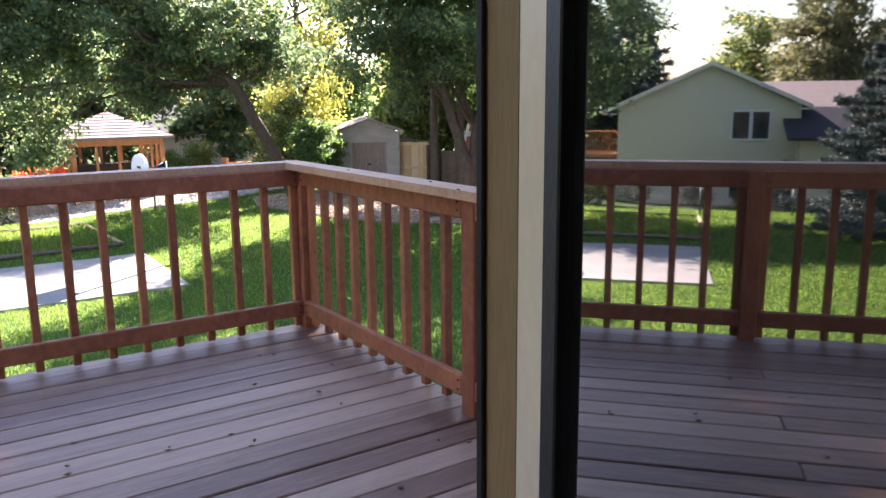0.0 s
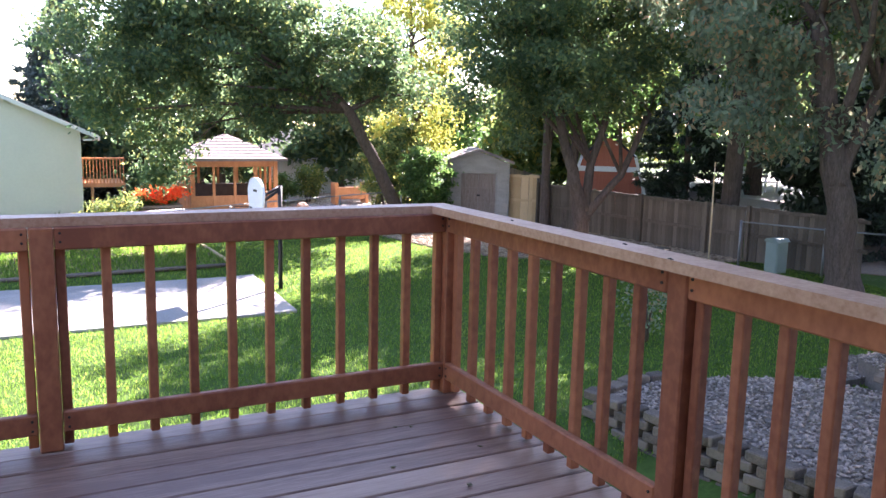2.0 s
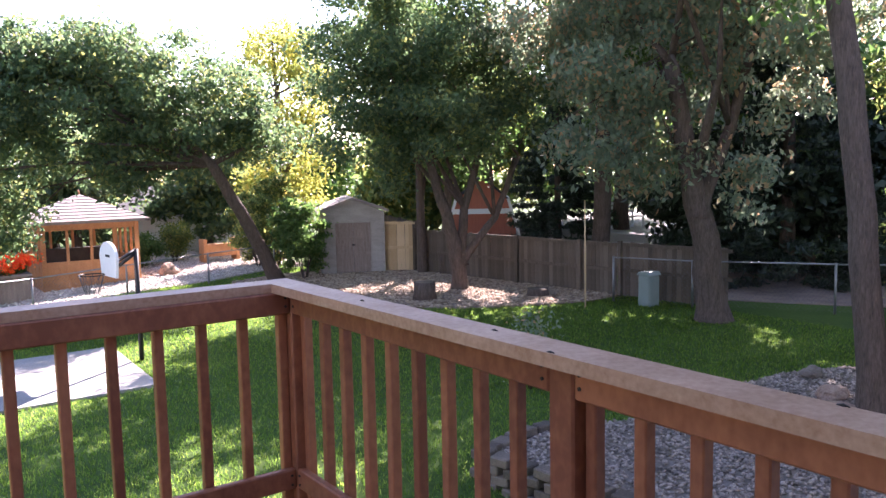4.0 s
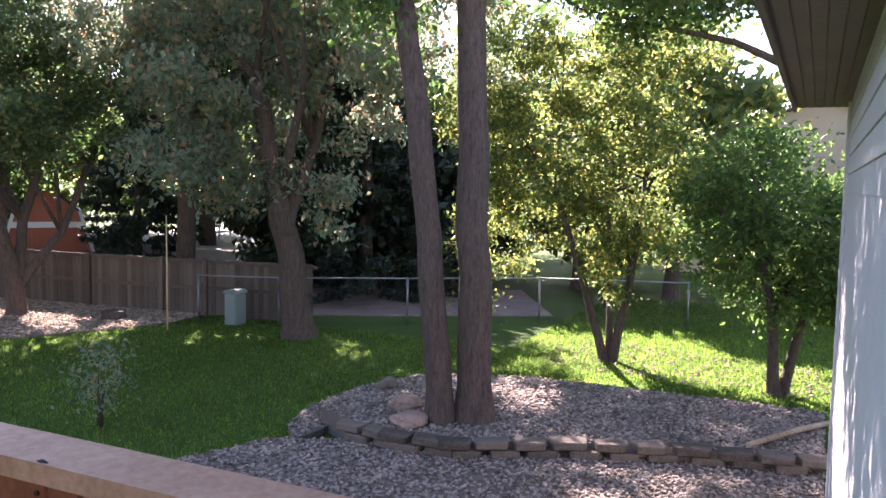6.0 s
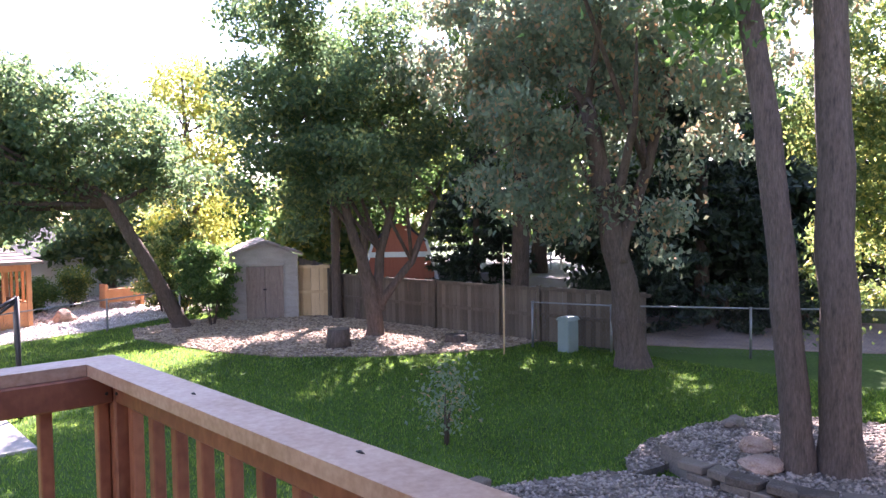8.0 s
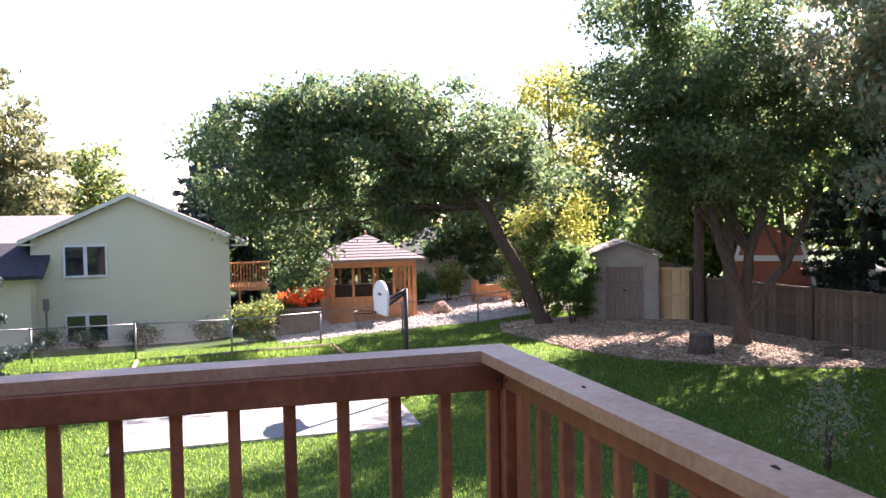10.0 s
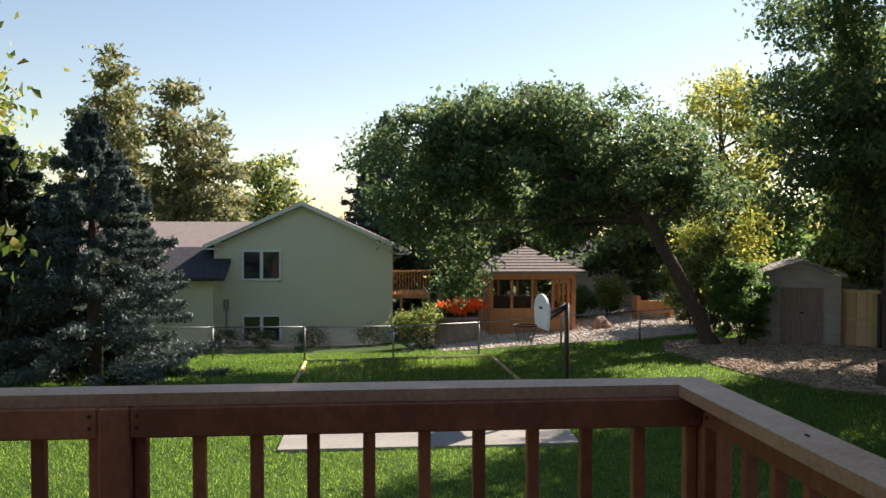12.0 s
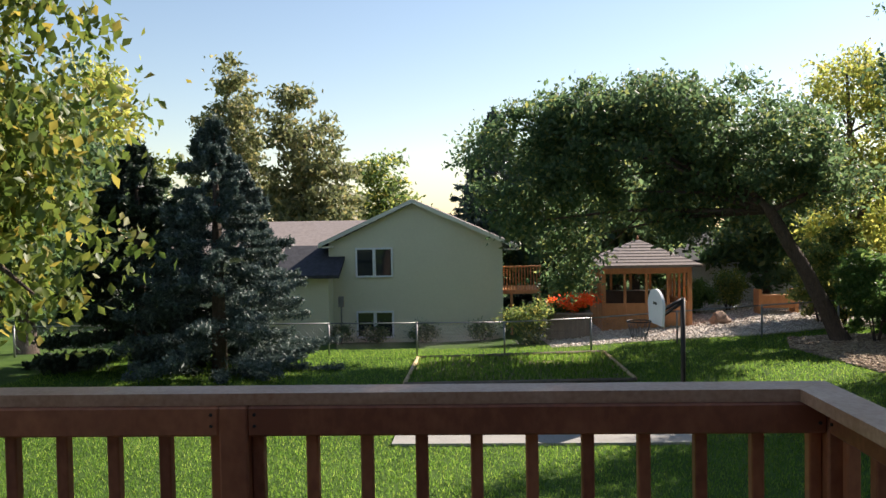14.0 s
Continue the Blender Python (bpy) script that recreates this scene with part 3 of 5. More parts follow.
def nail(parent, x, y, z, axis):
    r = 0.0055
    p = {"x": [(x - 0.004, y, z), (x + 0.004, y, z)], "y": [(x, y - 0.004, z), (x, y + 0.004, z)], "z": [(x, y, z - 0.004), (x, y, z + 0.003)]}[axis]
    tube("nail", p, r, M_NAIL, parent, seg=6)


def rail_run(along, posts, label, cap_ends):
    """A run of railing on the deck's edge: along "x" (the far side) or "y" (the side)."""
    root = empty("deck_railing", label, "railing", "deck railings", at=(0, 0, 0))

    def bar(name, a, b, lo, hi, z0, z1, mat, lab="", bevel=0.006):
        if along == "x":
            return box(name, a, lo, z0, b, hi, z1, mat, root, lab, bevel)
        return box(name, lo, a, z0, hi, b, z1, mat, root, lab, bevel)

    for p, built in posts:
        if built:
            bar("post", p - 0.0445, p + 0.0445, -0.0445, 0.0445, 0.0, 0.924, M_RAIL)
    for (a, _), (b, _) in zip(posts, posts[1:]):
        lo, hi = min(a, b) + 0.0455, max(a, b) - 0.0455
        bar("apron_board", lo, hi, -0.043, -0.006, 0.832, 0.924, M_RAIL)
        bar("bottom_rail", lo, hi, -0.043, -0.006, 0.078, 0.166, M_RAIL)
        n = max(2, round((hi - lo - 0.04) / 0.17))
        for i in range(n + 1):
            c = lo + 0.02 + (hi - lo - 0.04) * i / n
            bar("baluster", c - 0.019, c + 0.019, -0.005, 0.033, 0.012, 0.918, M_RAIL, bevel=0.004)
        for e, s in ((lo, 1), (hi, -1)):
            for z in (0.9, 0.865, 0.14, 0.1):
                q = e + s * 0.022
                nail(root, *((q, -0.0435, z) if along == "x" else (-0.0435, q, z)), "y" if along == "x" else "x")
    return root


far = rail_run("x", [(0, True), (-1.835, True), (-3.62, True)], "reddish-brown wooden railing along the deck's far edge", None)
side = rail_run("y", [(0, False), (-1.632, True), (-3.04, True)], "reddish-brown wooden railing along the deck's side", None)
prism("cap_board", [(-3.7, -0.026), (-0.12, -0.026), (0.004, 0.098), (-3.7, 0.098)], "z", 0.925, 0.962, M_CAP, far, "top board coloured as sunlit")
prism("cap_board", [(-0.1185, -0.0265), (-0.1185, -3.08), (0.0055, -3.08), (0.0055, 0.0975)], "z", 0.925, 0.962, M_CAP, side, "top board coloured as sunlit")
for x, y in ((-0.055, -0.655), (-0.04, -1.366), (-0.11, -1.665), (-0.002, -2.336)):
    tube("knot", [(x, y - 0.014, 0.9615), (x, y, 0.9624), (x, y + 0.012, 0.9615)], [0.002, 0.005, 0.002], M_NAIL, side, seg=6)


def deck_stairs():
    s = empty("deck_stairs", "wooden stairs going down from the deck to the lawn", "stairs", at=(-4.1, 0.5, -1))
    n = 11
    for i in range(n):
        z = -0.19 * (i + 1)
        box("tread", -4.6, 0.1 + i * 0.27, z - 0.04, -3.7, 0.1 + i * 0.27 + 0.28, z, M_DECK, s)
    for x in (-4.64, -3.7):
        prism("stringer", [(0.08, -0.04), (0.08, -0.34), (3.1, -2.45), (3.1, -2.1)], "x", x, x + 0.038, M_CEDAR, s)
        for y, z in ((0.9, -0.62), (2.9, -2.02)):
            box("post", x, y, z - 0.3, x + 0.089, y + 0.089, z + 0.95, M_CEDAR, s)
        prism("handrail", [(0.1, 0.86), (0.1, 0.95), (3.1, -1.13), (3.1, -1.22)], "x", x - 0.02, x + 0.11, M_CEDAR, s)
    return s


deck_stairs()


# ---- retaining walls ----
def block_wall(pts, z_top, courses, label, size=(0.3, 0.2, 0.11), seed=1):
    root = empty("block_retaining_wall", label, "retaining wall", at=(pts[0][0], pts[0][1], z_top))
    rng = random.Random(seed)
    bm = bmesh.new()
    add_box(bm, -size[0] / 2, -size[1] / 2, -size[2] / 2, size[0] / 2, size[1] / 2, size[2] / 2)
    for v in bm.verts:
        if v.co.y < 0:
            v.co.x *= 0.82
    bmesh.ops.bevel(bm, geom=bm.edges[:], offset=0.014, segments=1, affect="EDGES")
    me = bpy.data.meshes.new("block")
    bm.to_mesh(me)
    bm.free()
    me.materials.append(M_BLOCK)
    for c in range(courses):
        off = 0.16 * (c % 2)
        for (ax, ay), (bx, by) in zip(pts, pts[1:]):
            d = Vector((bx - ax, by - ay))
            length = d.length
            u = off
            while u < length:
                p = Vector((ax, ay)) + d * (u / length)
                ob = new("block", me)
                ob.parent = root
                ob.matrix_basis = Matrix.Translation(Vector((p.x, p.y, z_top - (c + 0.5) * (size[2] + 0.004))) - root.location) @ pose(0, rng.uniform(-0.012, 0.012), rng.uniform(-0.006, 0.006), rng.uniform(-3, 3), rng.uniform(-2, 2), math.degrees(math.atan2(d.y, d.x)) + rng.uniform(-5, 5))
                ob.scale = (rng.uniform(0.9, 1.04), rng.uniform(0.88, 1.1), 1)
                u += size[0] + 0.01
    return root


block_wall([(5.7, 4.25), (4.9, 4.25), (4.2, 4.0), (4.45, 2.4), (4.65, 1.0), (5.0, -0.6), (5.2, -3.05)], -1.84, 8, "stacked brown concrete block retaining wall beside the deck", seed=2)
block_wall([(7.8, 2.6), (7.74, 1.9), (7.8, 1.1), (8.5, -0.2), (9.0, -1.6), (9.3, -3.05)], -1.71, 2, "low tan stone block wall round the tree bed", (0.46, 0.26, 0.1), seed=3)
boulder("flat brown boulder lying in the gravel", 8.25, 1.95, -1.69, (0.3, 0.26, 0.1), M_ROCK, 3)
boulder("brown flat boulder in the gravel by a tree", 8.9, 2.35, -1.69, (0.24, 0.2, 0.12), M_ROCK, 5)
boulder("small pale boulder at the edge of the gravel", 9.7, 3.1, -1.7, (0.18, 0.15, 0.12), M_GRAVEL_BED, 7)
tagged(tube("log", [(9.2, -2.2, -1.66), (10.2, -2.75, -1.66), (11.3, -3.4, -1.7)], [0.035, 0.04, 0.03], M_CHIP), "pale grey fallen pole lying on the gravel", "log")


# ---- basketball hoop ----
def hoop():
    h = empty("basketball_hoop", "black pole with a grey-white fan backboard beside the concrete pad", "basketball hoop", at=(2.85, 13.2, -2.28))
    tube("pole", [(2.85, 13.2, -2.4), (2.85, 13.2, -0.02)], 0.047, M_BLACK, h, seg=12)
    tube("arm", [(2.85, 13.2, -0.04), (2.37, 13.18, -0.3)], 0.035, M_BLACK, h, seg=8)
    tube("arm", [(2.85, 13.2, -0.1), (2.37, 13.18, -0.42)], 0.035, M_BLACK, h, seg=8)
    out = []
    for i in range(20):
        a = math.pi * i / 19
        out.append((0.5 * math.cos(a), 0.32 * math.sin(a)))
    out += [(-0.42, -0.36), (0.42, -0.36)]
    m = Matrix.Translation((2.34, 13.18, -0.16)) @ Matrix.Rotation(radians(-86), 4, "Z")
    prism("backboard", out, "y", -0.025, 0.025, M_WHITE, h, "grey-white fan-shaped backboard", m=m)
    prism("backboard_print", [(-0.12, 0.02), (0.12, 0.02), (0.12, 0.07), (-0.12, 0.07)], "y", -0.03, -0.0255, M_BLACK, h, m=m)
    bm = bmesh.new()
    c = Vector((2.0, 13.16, -0.46))
    add_tube(bm, [c + Vector((0.23 * math.cos(a), 0.23 * math.sin(a), 0)) for a in [2 * math.pi * k / 20 for k in range(21)]], [0.012] * 21, 6)
    part("rim", bm, M_BLACK, h)
    bm = bmesh.new()
    for k in range(10):
        a = 2 * math.pi * k / 10
        for s in (0.35, -0.35):
            add_tube(bm, [c + Vector((0.23 * math.cos(a), 0.23 * math.sin(a), 0)), c + Vector((0.13 * math.cos(a + s), 0.13 * math.sin(a + s), -0.36))], [0.004, 0.004], 4)
    part("net", bm, M_WIRE, h)


hoop()
for a, b, lab in (((-2.9, 16.4), (-2.9, 20.6), "pale"), ((2.6, 16.7), (2.55, 21.3), "pale"), ((-2.9, 20.6), (2.55, 21.3), "dark"), ((-2.9, 16.35), (2.6, 16.6), "dark")):
    z = ground_z(*a)
    z2 = ground_z(*b)
    tagged(tube("garden_edging", [(a[0], a[1], z + 0.05), (b[0], b[1], z2 + 0.05)], 0.06, M_FENCE_TAN if lab == "pale" else M_BLOCK, seg=4), "%s timber edging the garden bed" % lab, "garden edging", "garden edging")


# ---- fences ----
def chain_link(pts, height, label, seed=1):
    f = empty("chain_link_fence", label, "wire fence", "wire fences", at=(pts[0][0], pts[0][1], ground_z(*pts[0])))
    tops = []
    for x, y in pts:
        z = ground_z(x, y)
        tube("post", [(x, y, z - 0.1), (x, y, z + height + 0.03)], 0.03, M_STEEL, f, seg=8)
        tops.append(Vector((x, y, z + height)))
    for a, b in zip(tops, tops[1:]):
        tube("top_rail", [a, b], 0.021, M_STEEL, f, seg=6)
        d = b - a
        length = d.length
        n = int(length / 0.11)
        verts, faces = [], []
        k = int(height / 0.11)
        u = d / length
        for i in range(-k, n + 1):
            for s in (1, -1):
                j0 = max(0, -i)
                j1 = min(k, n - i)
                if j1 <= j0:
                    continue
                p0 = a + u * (0.11 * (i + j0)) + Vector((0, 0, -height + 0.05 + 0.11 * j0))
                p1 = a + u * (0.11 * (i + j1)) + Vector((0, 0, -height + 0.05 + 0.11 * j1))
                if s < 0:
                    p0.z, p1.z = 2 * a.z - height + 0.05 - p0.z, 2 * a.z - height + 0.05 - p1.z
                r = 0.0022
                c = len(verts)
                for p in (p0, p1):
                    verts += [p + Vector((0, 0, r)), p + u * r, p - Vector((0, 0, r)) + Vector((u.y, -u.x, 0)) * r]
                faces += [(c, c + 1, c + 4, c + 3), (c + 1, c + 2, c + 5, c + 4), (c + 2, c, c + 3, c + 5)]
        if faces:
            ob = arrays("wire_mesh", verts, np.array(faces), M_WIRE, f)
            ob["kind"] = "stuff"
    return f


chain_link([(-16, 22.4), (-12.5, 22.2), (-9, 22.1), (-5.75, 21.9), (-3.0, 21.5), (-0.37, 21.3), (2.3, 22.1), (5.0, 22.5), (7.72, 22.9), (10.2, 23.2)], 1.0, "grey chain-link fence between the two yards")
chain_link([(14.15, 10.95), (14.8, 9.0), (16.4, 6.3), (18.3, 3.5), (19.4, 0.0), (20.0, -3.6), (20.4, -7.2)], 1.15, "grey chain-link fence beyond the shady trees")


def board_fence(a, b, height, mat, label, rail=True, seed=1):
    z = (ground_z(*a) + ground_z(*b)) / 2
    f = empty("board_fence", label, "wooden fence", "wooden fences", at=(a[0], a[1], z))
    d = Vector((b[0] - a[0], b[1] - a[1], 0))
    length = d.length
    m0 = Matrix.Translation((a[0], a[1], z)) @ Matrix.Rotation(math.atan2(d.y, d.x), 4, "Z")
    rng = random.Random(seed)
    bm = bmesh.new()
    add_box(bm, 0.003, -0.011, 0.02, 0.137, 0.011, height)
    me = bpy.data.meshes.new("board")
    bm.to_mesh(me)
    bm.free()
    me.materials.append(mat)
    n = int(length / 0.14)
    for i in range(n):
        ob = new("board", me)
        ob.parent = f
        ob.matrix_basis = Matrix.Translation(-f.location) @ m0 @ pose(i * 0.14, rng.uniform(-0.004, 0.004), rng.uniform(-0.02, 0.02), 0, rng.uniform(-0.4, 0.4))
    for i in range(int(length / 2.4) + 1):
        box("post", i * 2.4 - 0.05, -0.12, -0.1, i * 2.4 + 0.05, -0.013, height + 0.03, mat, f, m=m0)
    if rail:
        for zz in (height * 0.46, height - 0.1):
            box("fence_rail", 0, -0.052, zz, length, -0.0125, zz + 0.09, mat, f, m=m0)
    return f


board_fence((14.05, 19.9), (14.95, 11.5), 1.46, M_FENCE, "tall weathered grey board fence in the shade", seed=3)
board_fence((14.96, 11.4), (15.3, 8.2), 1.46, M_FENCE, "weathered grey board fence ending by a large tree", seed=4)
board_fence((13.15, 20.75), (14.05, 19.95), 1.75, M_FENCE_TAN, "short panel of tan fence boards", seed=5)
board_fence((14.05, 20.0), (16.5, 27.0), 1.75, M_FENCE, "weathered board fence behind the shed", seed=6)


# ---- shed ----
def shed():
    x0, x1, y0, y1, z0, ze, zp = 10.95, 13.1, 20.45, 23.4, -2.12, 0.02, 0.42
    s = empty("garden_shed", "small weathered grey wooden shed with double doors", "shed", at=(x1, y0, z0))
    xm = (x0 + x1) / 2
    prism("wall", [(x0, z0), (x1, z0), (x1, ze), (xm, zp), (x0, ze)], "y", y0, y0 + 0.08, M_SHED, s)
    prism("wall", [(x0, z0), (x1, z0), (x1, ze), (xm, zp), (x0, ze)], "y", y1 - 0.08, y1, M_SHED, s)
    for x in (x0, x1 - 0.08):
        box("wall", x, y0 + 0.08, z0, x + 0.08, y1 - 0.08, ze, M_SHED, s)
    z = z0 + 0.03
    while z < ze - 0.1:
        for a, b in ((x0 - 0.012, xm - 0.62), (xm + 0.62, x1 + 0.012)):
            prism("siding_board", [(y0 - 0.022, z), (y0 - 0.001, z), (y0 - 0.001, z + 0.16), (y0 - 0.008, z + 0.16)], "x", a, b, M_SHED, s)
        prism("siding_board", [(x0 - 0.022, z), (x0 - 0.001, z), (x0 - 0.001, z + 0.16), (x0 - 0.008, z + 0.16)], "y", y0, y1, M_SHED, s)
        z += 0.165
    for k, (a, b) in enumerate(((xm - 0.6, xm - 0.005), (xm + 0.005, xm + 0.6))):
        dr = box("door", a, y0 - 0.04, z0 + 0.08, b, y0 - 0.004, z0 + 1.78, M_SHED_DOOR, s, "weathered brown board door")
        for i in range(4):
            w = (b - a) / 4
            box("plank", a + i * w + 0.004, y0 - 0.055, z0 + 0.1, a + (i + 1) * w - 0.004, y0 - 0.0405, z0 + 1.76, M_SHED_DOOR, dr, bevel=0.004)
    for x in (xm - 0.68, xm + 0.61):
        box("door_trim", x, y0 - 0.035, z0 + 0.05, x + 0.07, y0 - 0.003, z0 + 1.86, M_SHED, s)
    box("door_trim", xm - 0.61, y0 - 0.035, z0 + 1.79, xm + 0.61, y0 - 0.003, z0 + 1.86, M_SHED, s)
    for sx, lab in ((-1, 0), (1, 0)):
        xe = xm + sx * ((x1 - x0) / 2 + 0.16)
        drop = (zp - ze) / ((x1 - x0) / 2)
        z_e = zp + 0.06 - drop * abs(xe - xm)
        r = prism("roof", [(xm, zp + 0.02), (xm, zp + 0.1), (xe, z_e + 0.06), (xe, z_e - 0.02)], "y", y0 - 0.16, y1 + 0.12, M_SHINGLE, s, "faded brown shingles")
        for i in range(6):
            f0, f1 = i / 6, (i + 1) / 6
            xa, xb = xm + (xe - xm) * f0, xm + (xe - xm) * f1
            za, zb = zp + 0.104 + (z_e - zp - 0.04) * f0, zp + 0.104 + (z_e - zp - 0.04) * f1
            prism("roof_course", [(xa, za), (xa, za + 0.006), (xb, zb + 0.02), (xb, zb)], "y", y0 - 0.18, y1 + 0.13, M_SHINGLE, r)
    # cross braces on the doors, and the latch between them
    for dr, a in zip([c for c in s.children if c.name.startswith("door") and "trim" not in c.name], (xm - 0.6, xm + 0.005)):
        prism("brace", [(a + 0.05, z0 + 0.75), (a + 0.14, z0 + 0.75), (a + 0.54, z0 + 1.2), (a + 0.45, z0 + 1.2)], "y", y0 - 0.072, y0 - 0.0555, M_SHED_DOOR, dr)
        for zz in (0.68, 1.2):
            box("ledge", a + 0.03, y0 - 0.072, z0 + zz, a + 0.57, y0 - 0.0555, z0 + zz + 0.09, M_SHED_DOOR, dr, bevel=0.004)
    box("latch", xm - 0.06, y0 - 0.085, z0 + 1.0, xm + 0.06, y0 - 0.0725, z0 + 1.05, M_BLACK, s, "black iron latch", bevel=0.003)
    for x in (x0 - 0.015, x1 - 0.075):
        box("corner_board", x, y0 - 0.034, z0, x + 0.09, y0 - 0.0235, ze, M_SHED, s)
    s.rotation_euler = (0, 0, radians(-25))


shed()


# ---- red barn and far yard ----
def barn():
    b = empty("red_barn", "small red barn-style shed with white trim beyond the fence", "barn", at=(18.2, 22, -2.1))
    m = Matrix.Translation((17.9, 21.0, -2.1)) @ Matrix.Rotation(radians(-38), 4, "Z")
    prof = [(-1.3, 0), (1.3, 0), (1.3, 1.15), (0.95, 2.35), (0, 3.15), (-0.95, 2.35), (-1.3, 1.15)]
    prism("wall", prof, "y", 0, 3.2, M_BARN, b, m=m)
    for i in range(12):
        x = -1.2 + i * 0.2
        prism("siding_batten", [(x, 0.1), (x + 0.03, 0.1), (x + 0.03, 1.98), (x, 1.98)], "y", -0.02, -0.002, M_BARN, b, m=m)
    prism("white_band", [(-1.15, 1.78), (1.15, 1.78), (1.08, 1.98), (-1.08, 1.98)], "y", -0.05, -0.021, M_WHITE, b, "white painted band", m=m)
    for sx in (-1, 1):
        for p, q in (((1.3, 1.15), (0.95, 2.35)), ((0.95, 2.35), (0, 3.15)), ((1.42, 0.7), (1.3, 1.15))):
            prism("edge_trim", [(sx * p[0], p[1]), (sx * (p[0] + 0.1), p[1]), (sx * (q[0] + 0.1), q[1] + 0.06), (sx * q[0], q[1])], "y", -0.1, 3.3, M_WHITE if q[1] < 3 else M_SHINGLE_D, b, m=m)


barn()


def picnic_set(x, y):
    t = empty("patio_furniture", "white slatted garden bench on a bright terrace", "garden bench", at=(x, y, -1.2))
    for i in range(3):
        box("seat_slat", x - 0.9, y + i * 0.15, -0.55, x + 0.9, y + i * 0.15 + 0.12, -0.51, M_WHITE, t)
        box("back_slat", x - 0.9, y + 0.5, -0.4 + i * 0.16, x + 0.9, y + 0.53, -0.28 + i * 0.16, M_WHITE, t)
    for dx in (-0.85, 0.8):
        box("leg", x + dx, y, -0.95, x + dx + 0.06, y + 0.06, -0.55, M_WHITE, t)
        box("leg", x + dx, y + 0.53, -0.95, x + dx + 0.06, y + 0.59, 0.1, M_WHITE, t)


patio = tagged(box("far_terrace_pavement", 20.0, 14.2, -2.1, 34, 26, -0.95, M_CONCRETE), "sunlit raised pale terrace beyond the fence", "terrace", kind="structure")
picnic_set(22.2, 17.4)
picnic_set(23.8, 15.6)

u = empty("utility_box", "pale grey-green steel utility box by the fence", "utility box", at=(14.3, 10.0, -2.08))
box("body", 14.1, 9.75, -2.1, 14.5, 10.1, -1.3, M_UTIL, u, bevel=0.02)
prism("lid", [(9.72, -1.3), (10.13, -1.3), (10.05, -1.22), (9.8, -1.22)], "x", 14.07, 14.53, M_UTIL, u)
box("door", 14.13, 9.735, -2.0, 14.47, 9.749, -1.35, M_UTIL, u)
tagged(tube("clothes_pole", [(12.85, 10.7, -2.15), (12.85, 10.7, -0.8), (12.84, 10.7, 0.6)], [0.02, 0.02, 0.015], M_FENCE_TAN), "thin pale pole standing in the lawn", "pole")
for (x, y, r, h, lab) in ((10.65, 14.5, 0.3, 0.5, "dark cut tree stump on the woodchips"), (13.3, 12.9, 0.3, 0.22, "low flat tree stump near the fence")):
    st = empty("tree_stump", lab, "tree stump", at=(x, y, ground_z(x, y)))
    z = ground_z(x, y)
    tube("bark", [(x, y, z - 0.05), (x, y, z + h * 0.5), (x, y, z + h)], [r * 1.15, r, r * 0.97], M_BARK, st, seg=16, wob=0.06)
    tube("cut_face", [(x, y, z + h - 0.01), (x, y, z + h + 0.008)], [r * 0.86, r * 0.85], M_FENCE, st, seg=16)


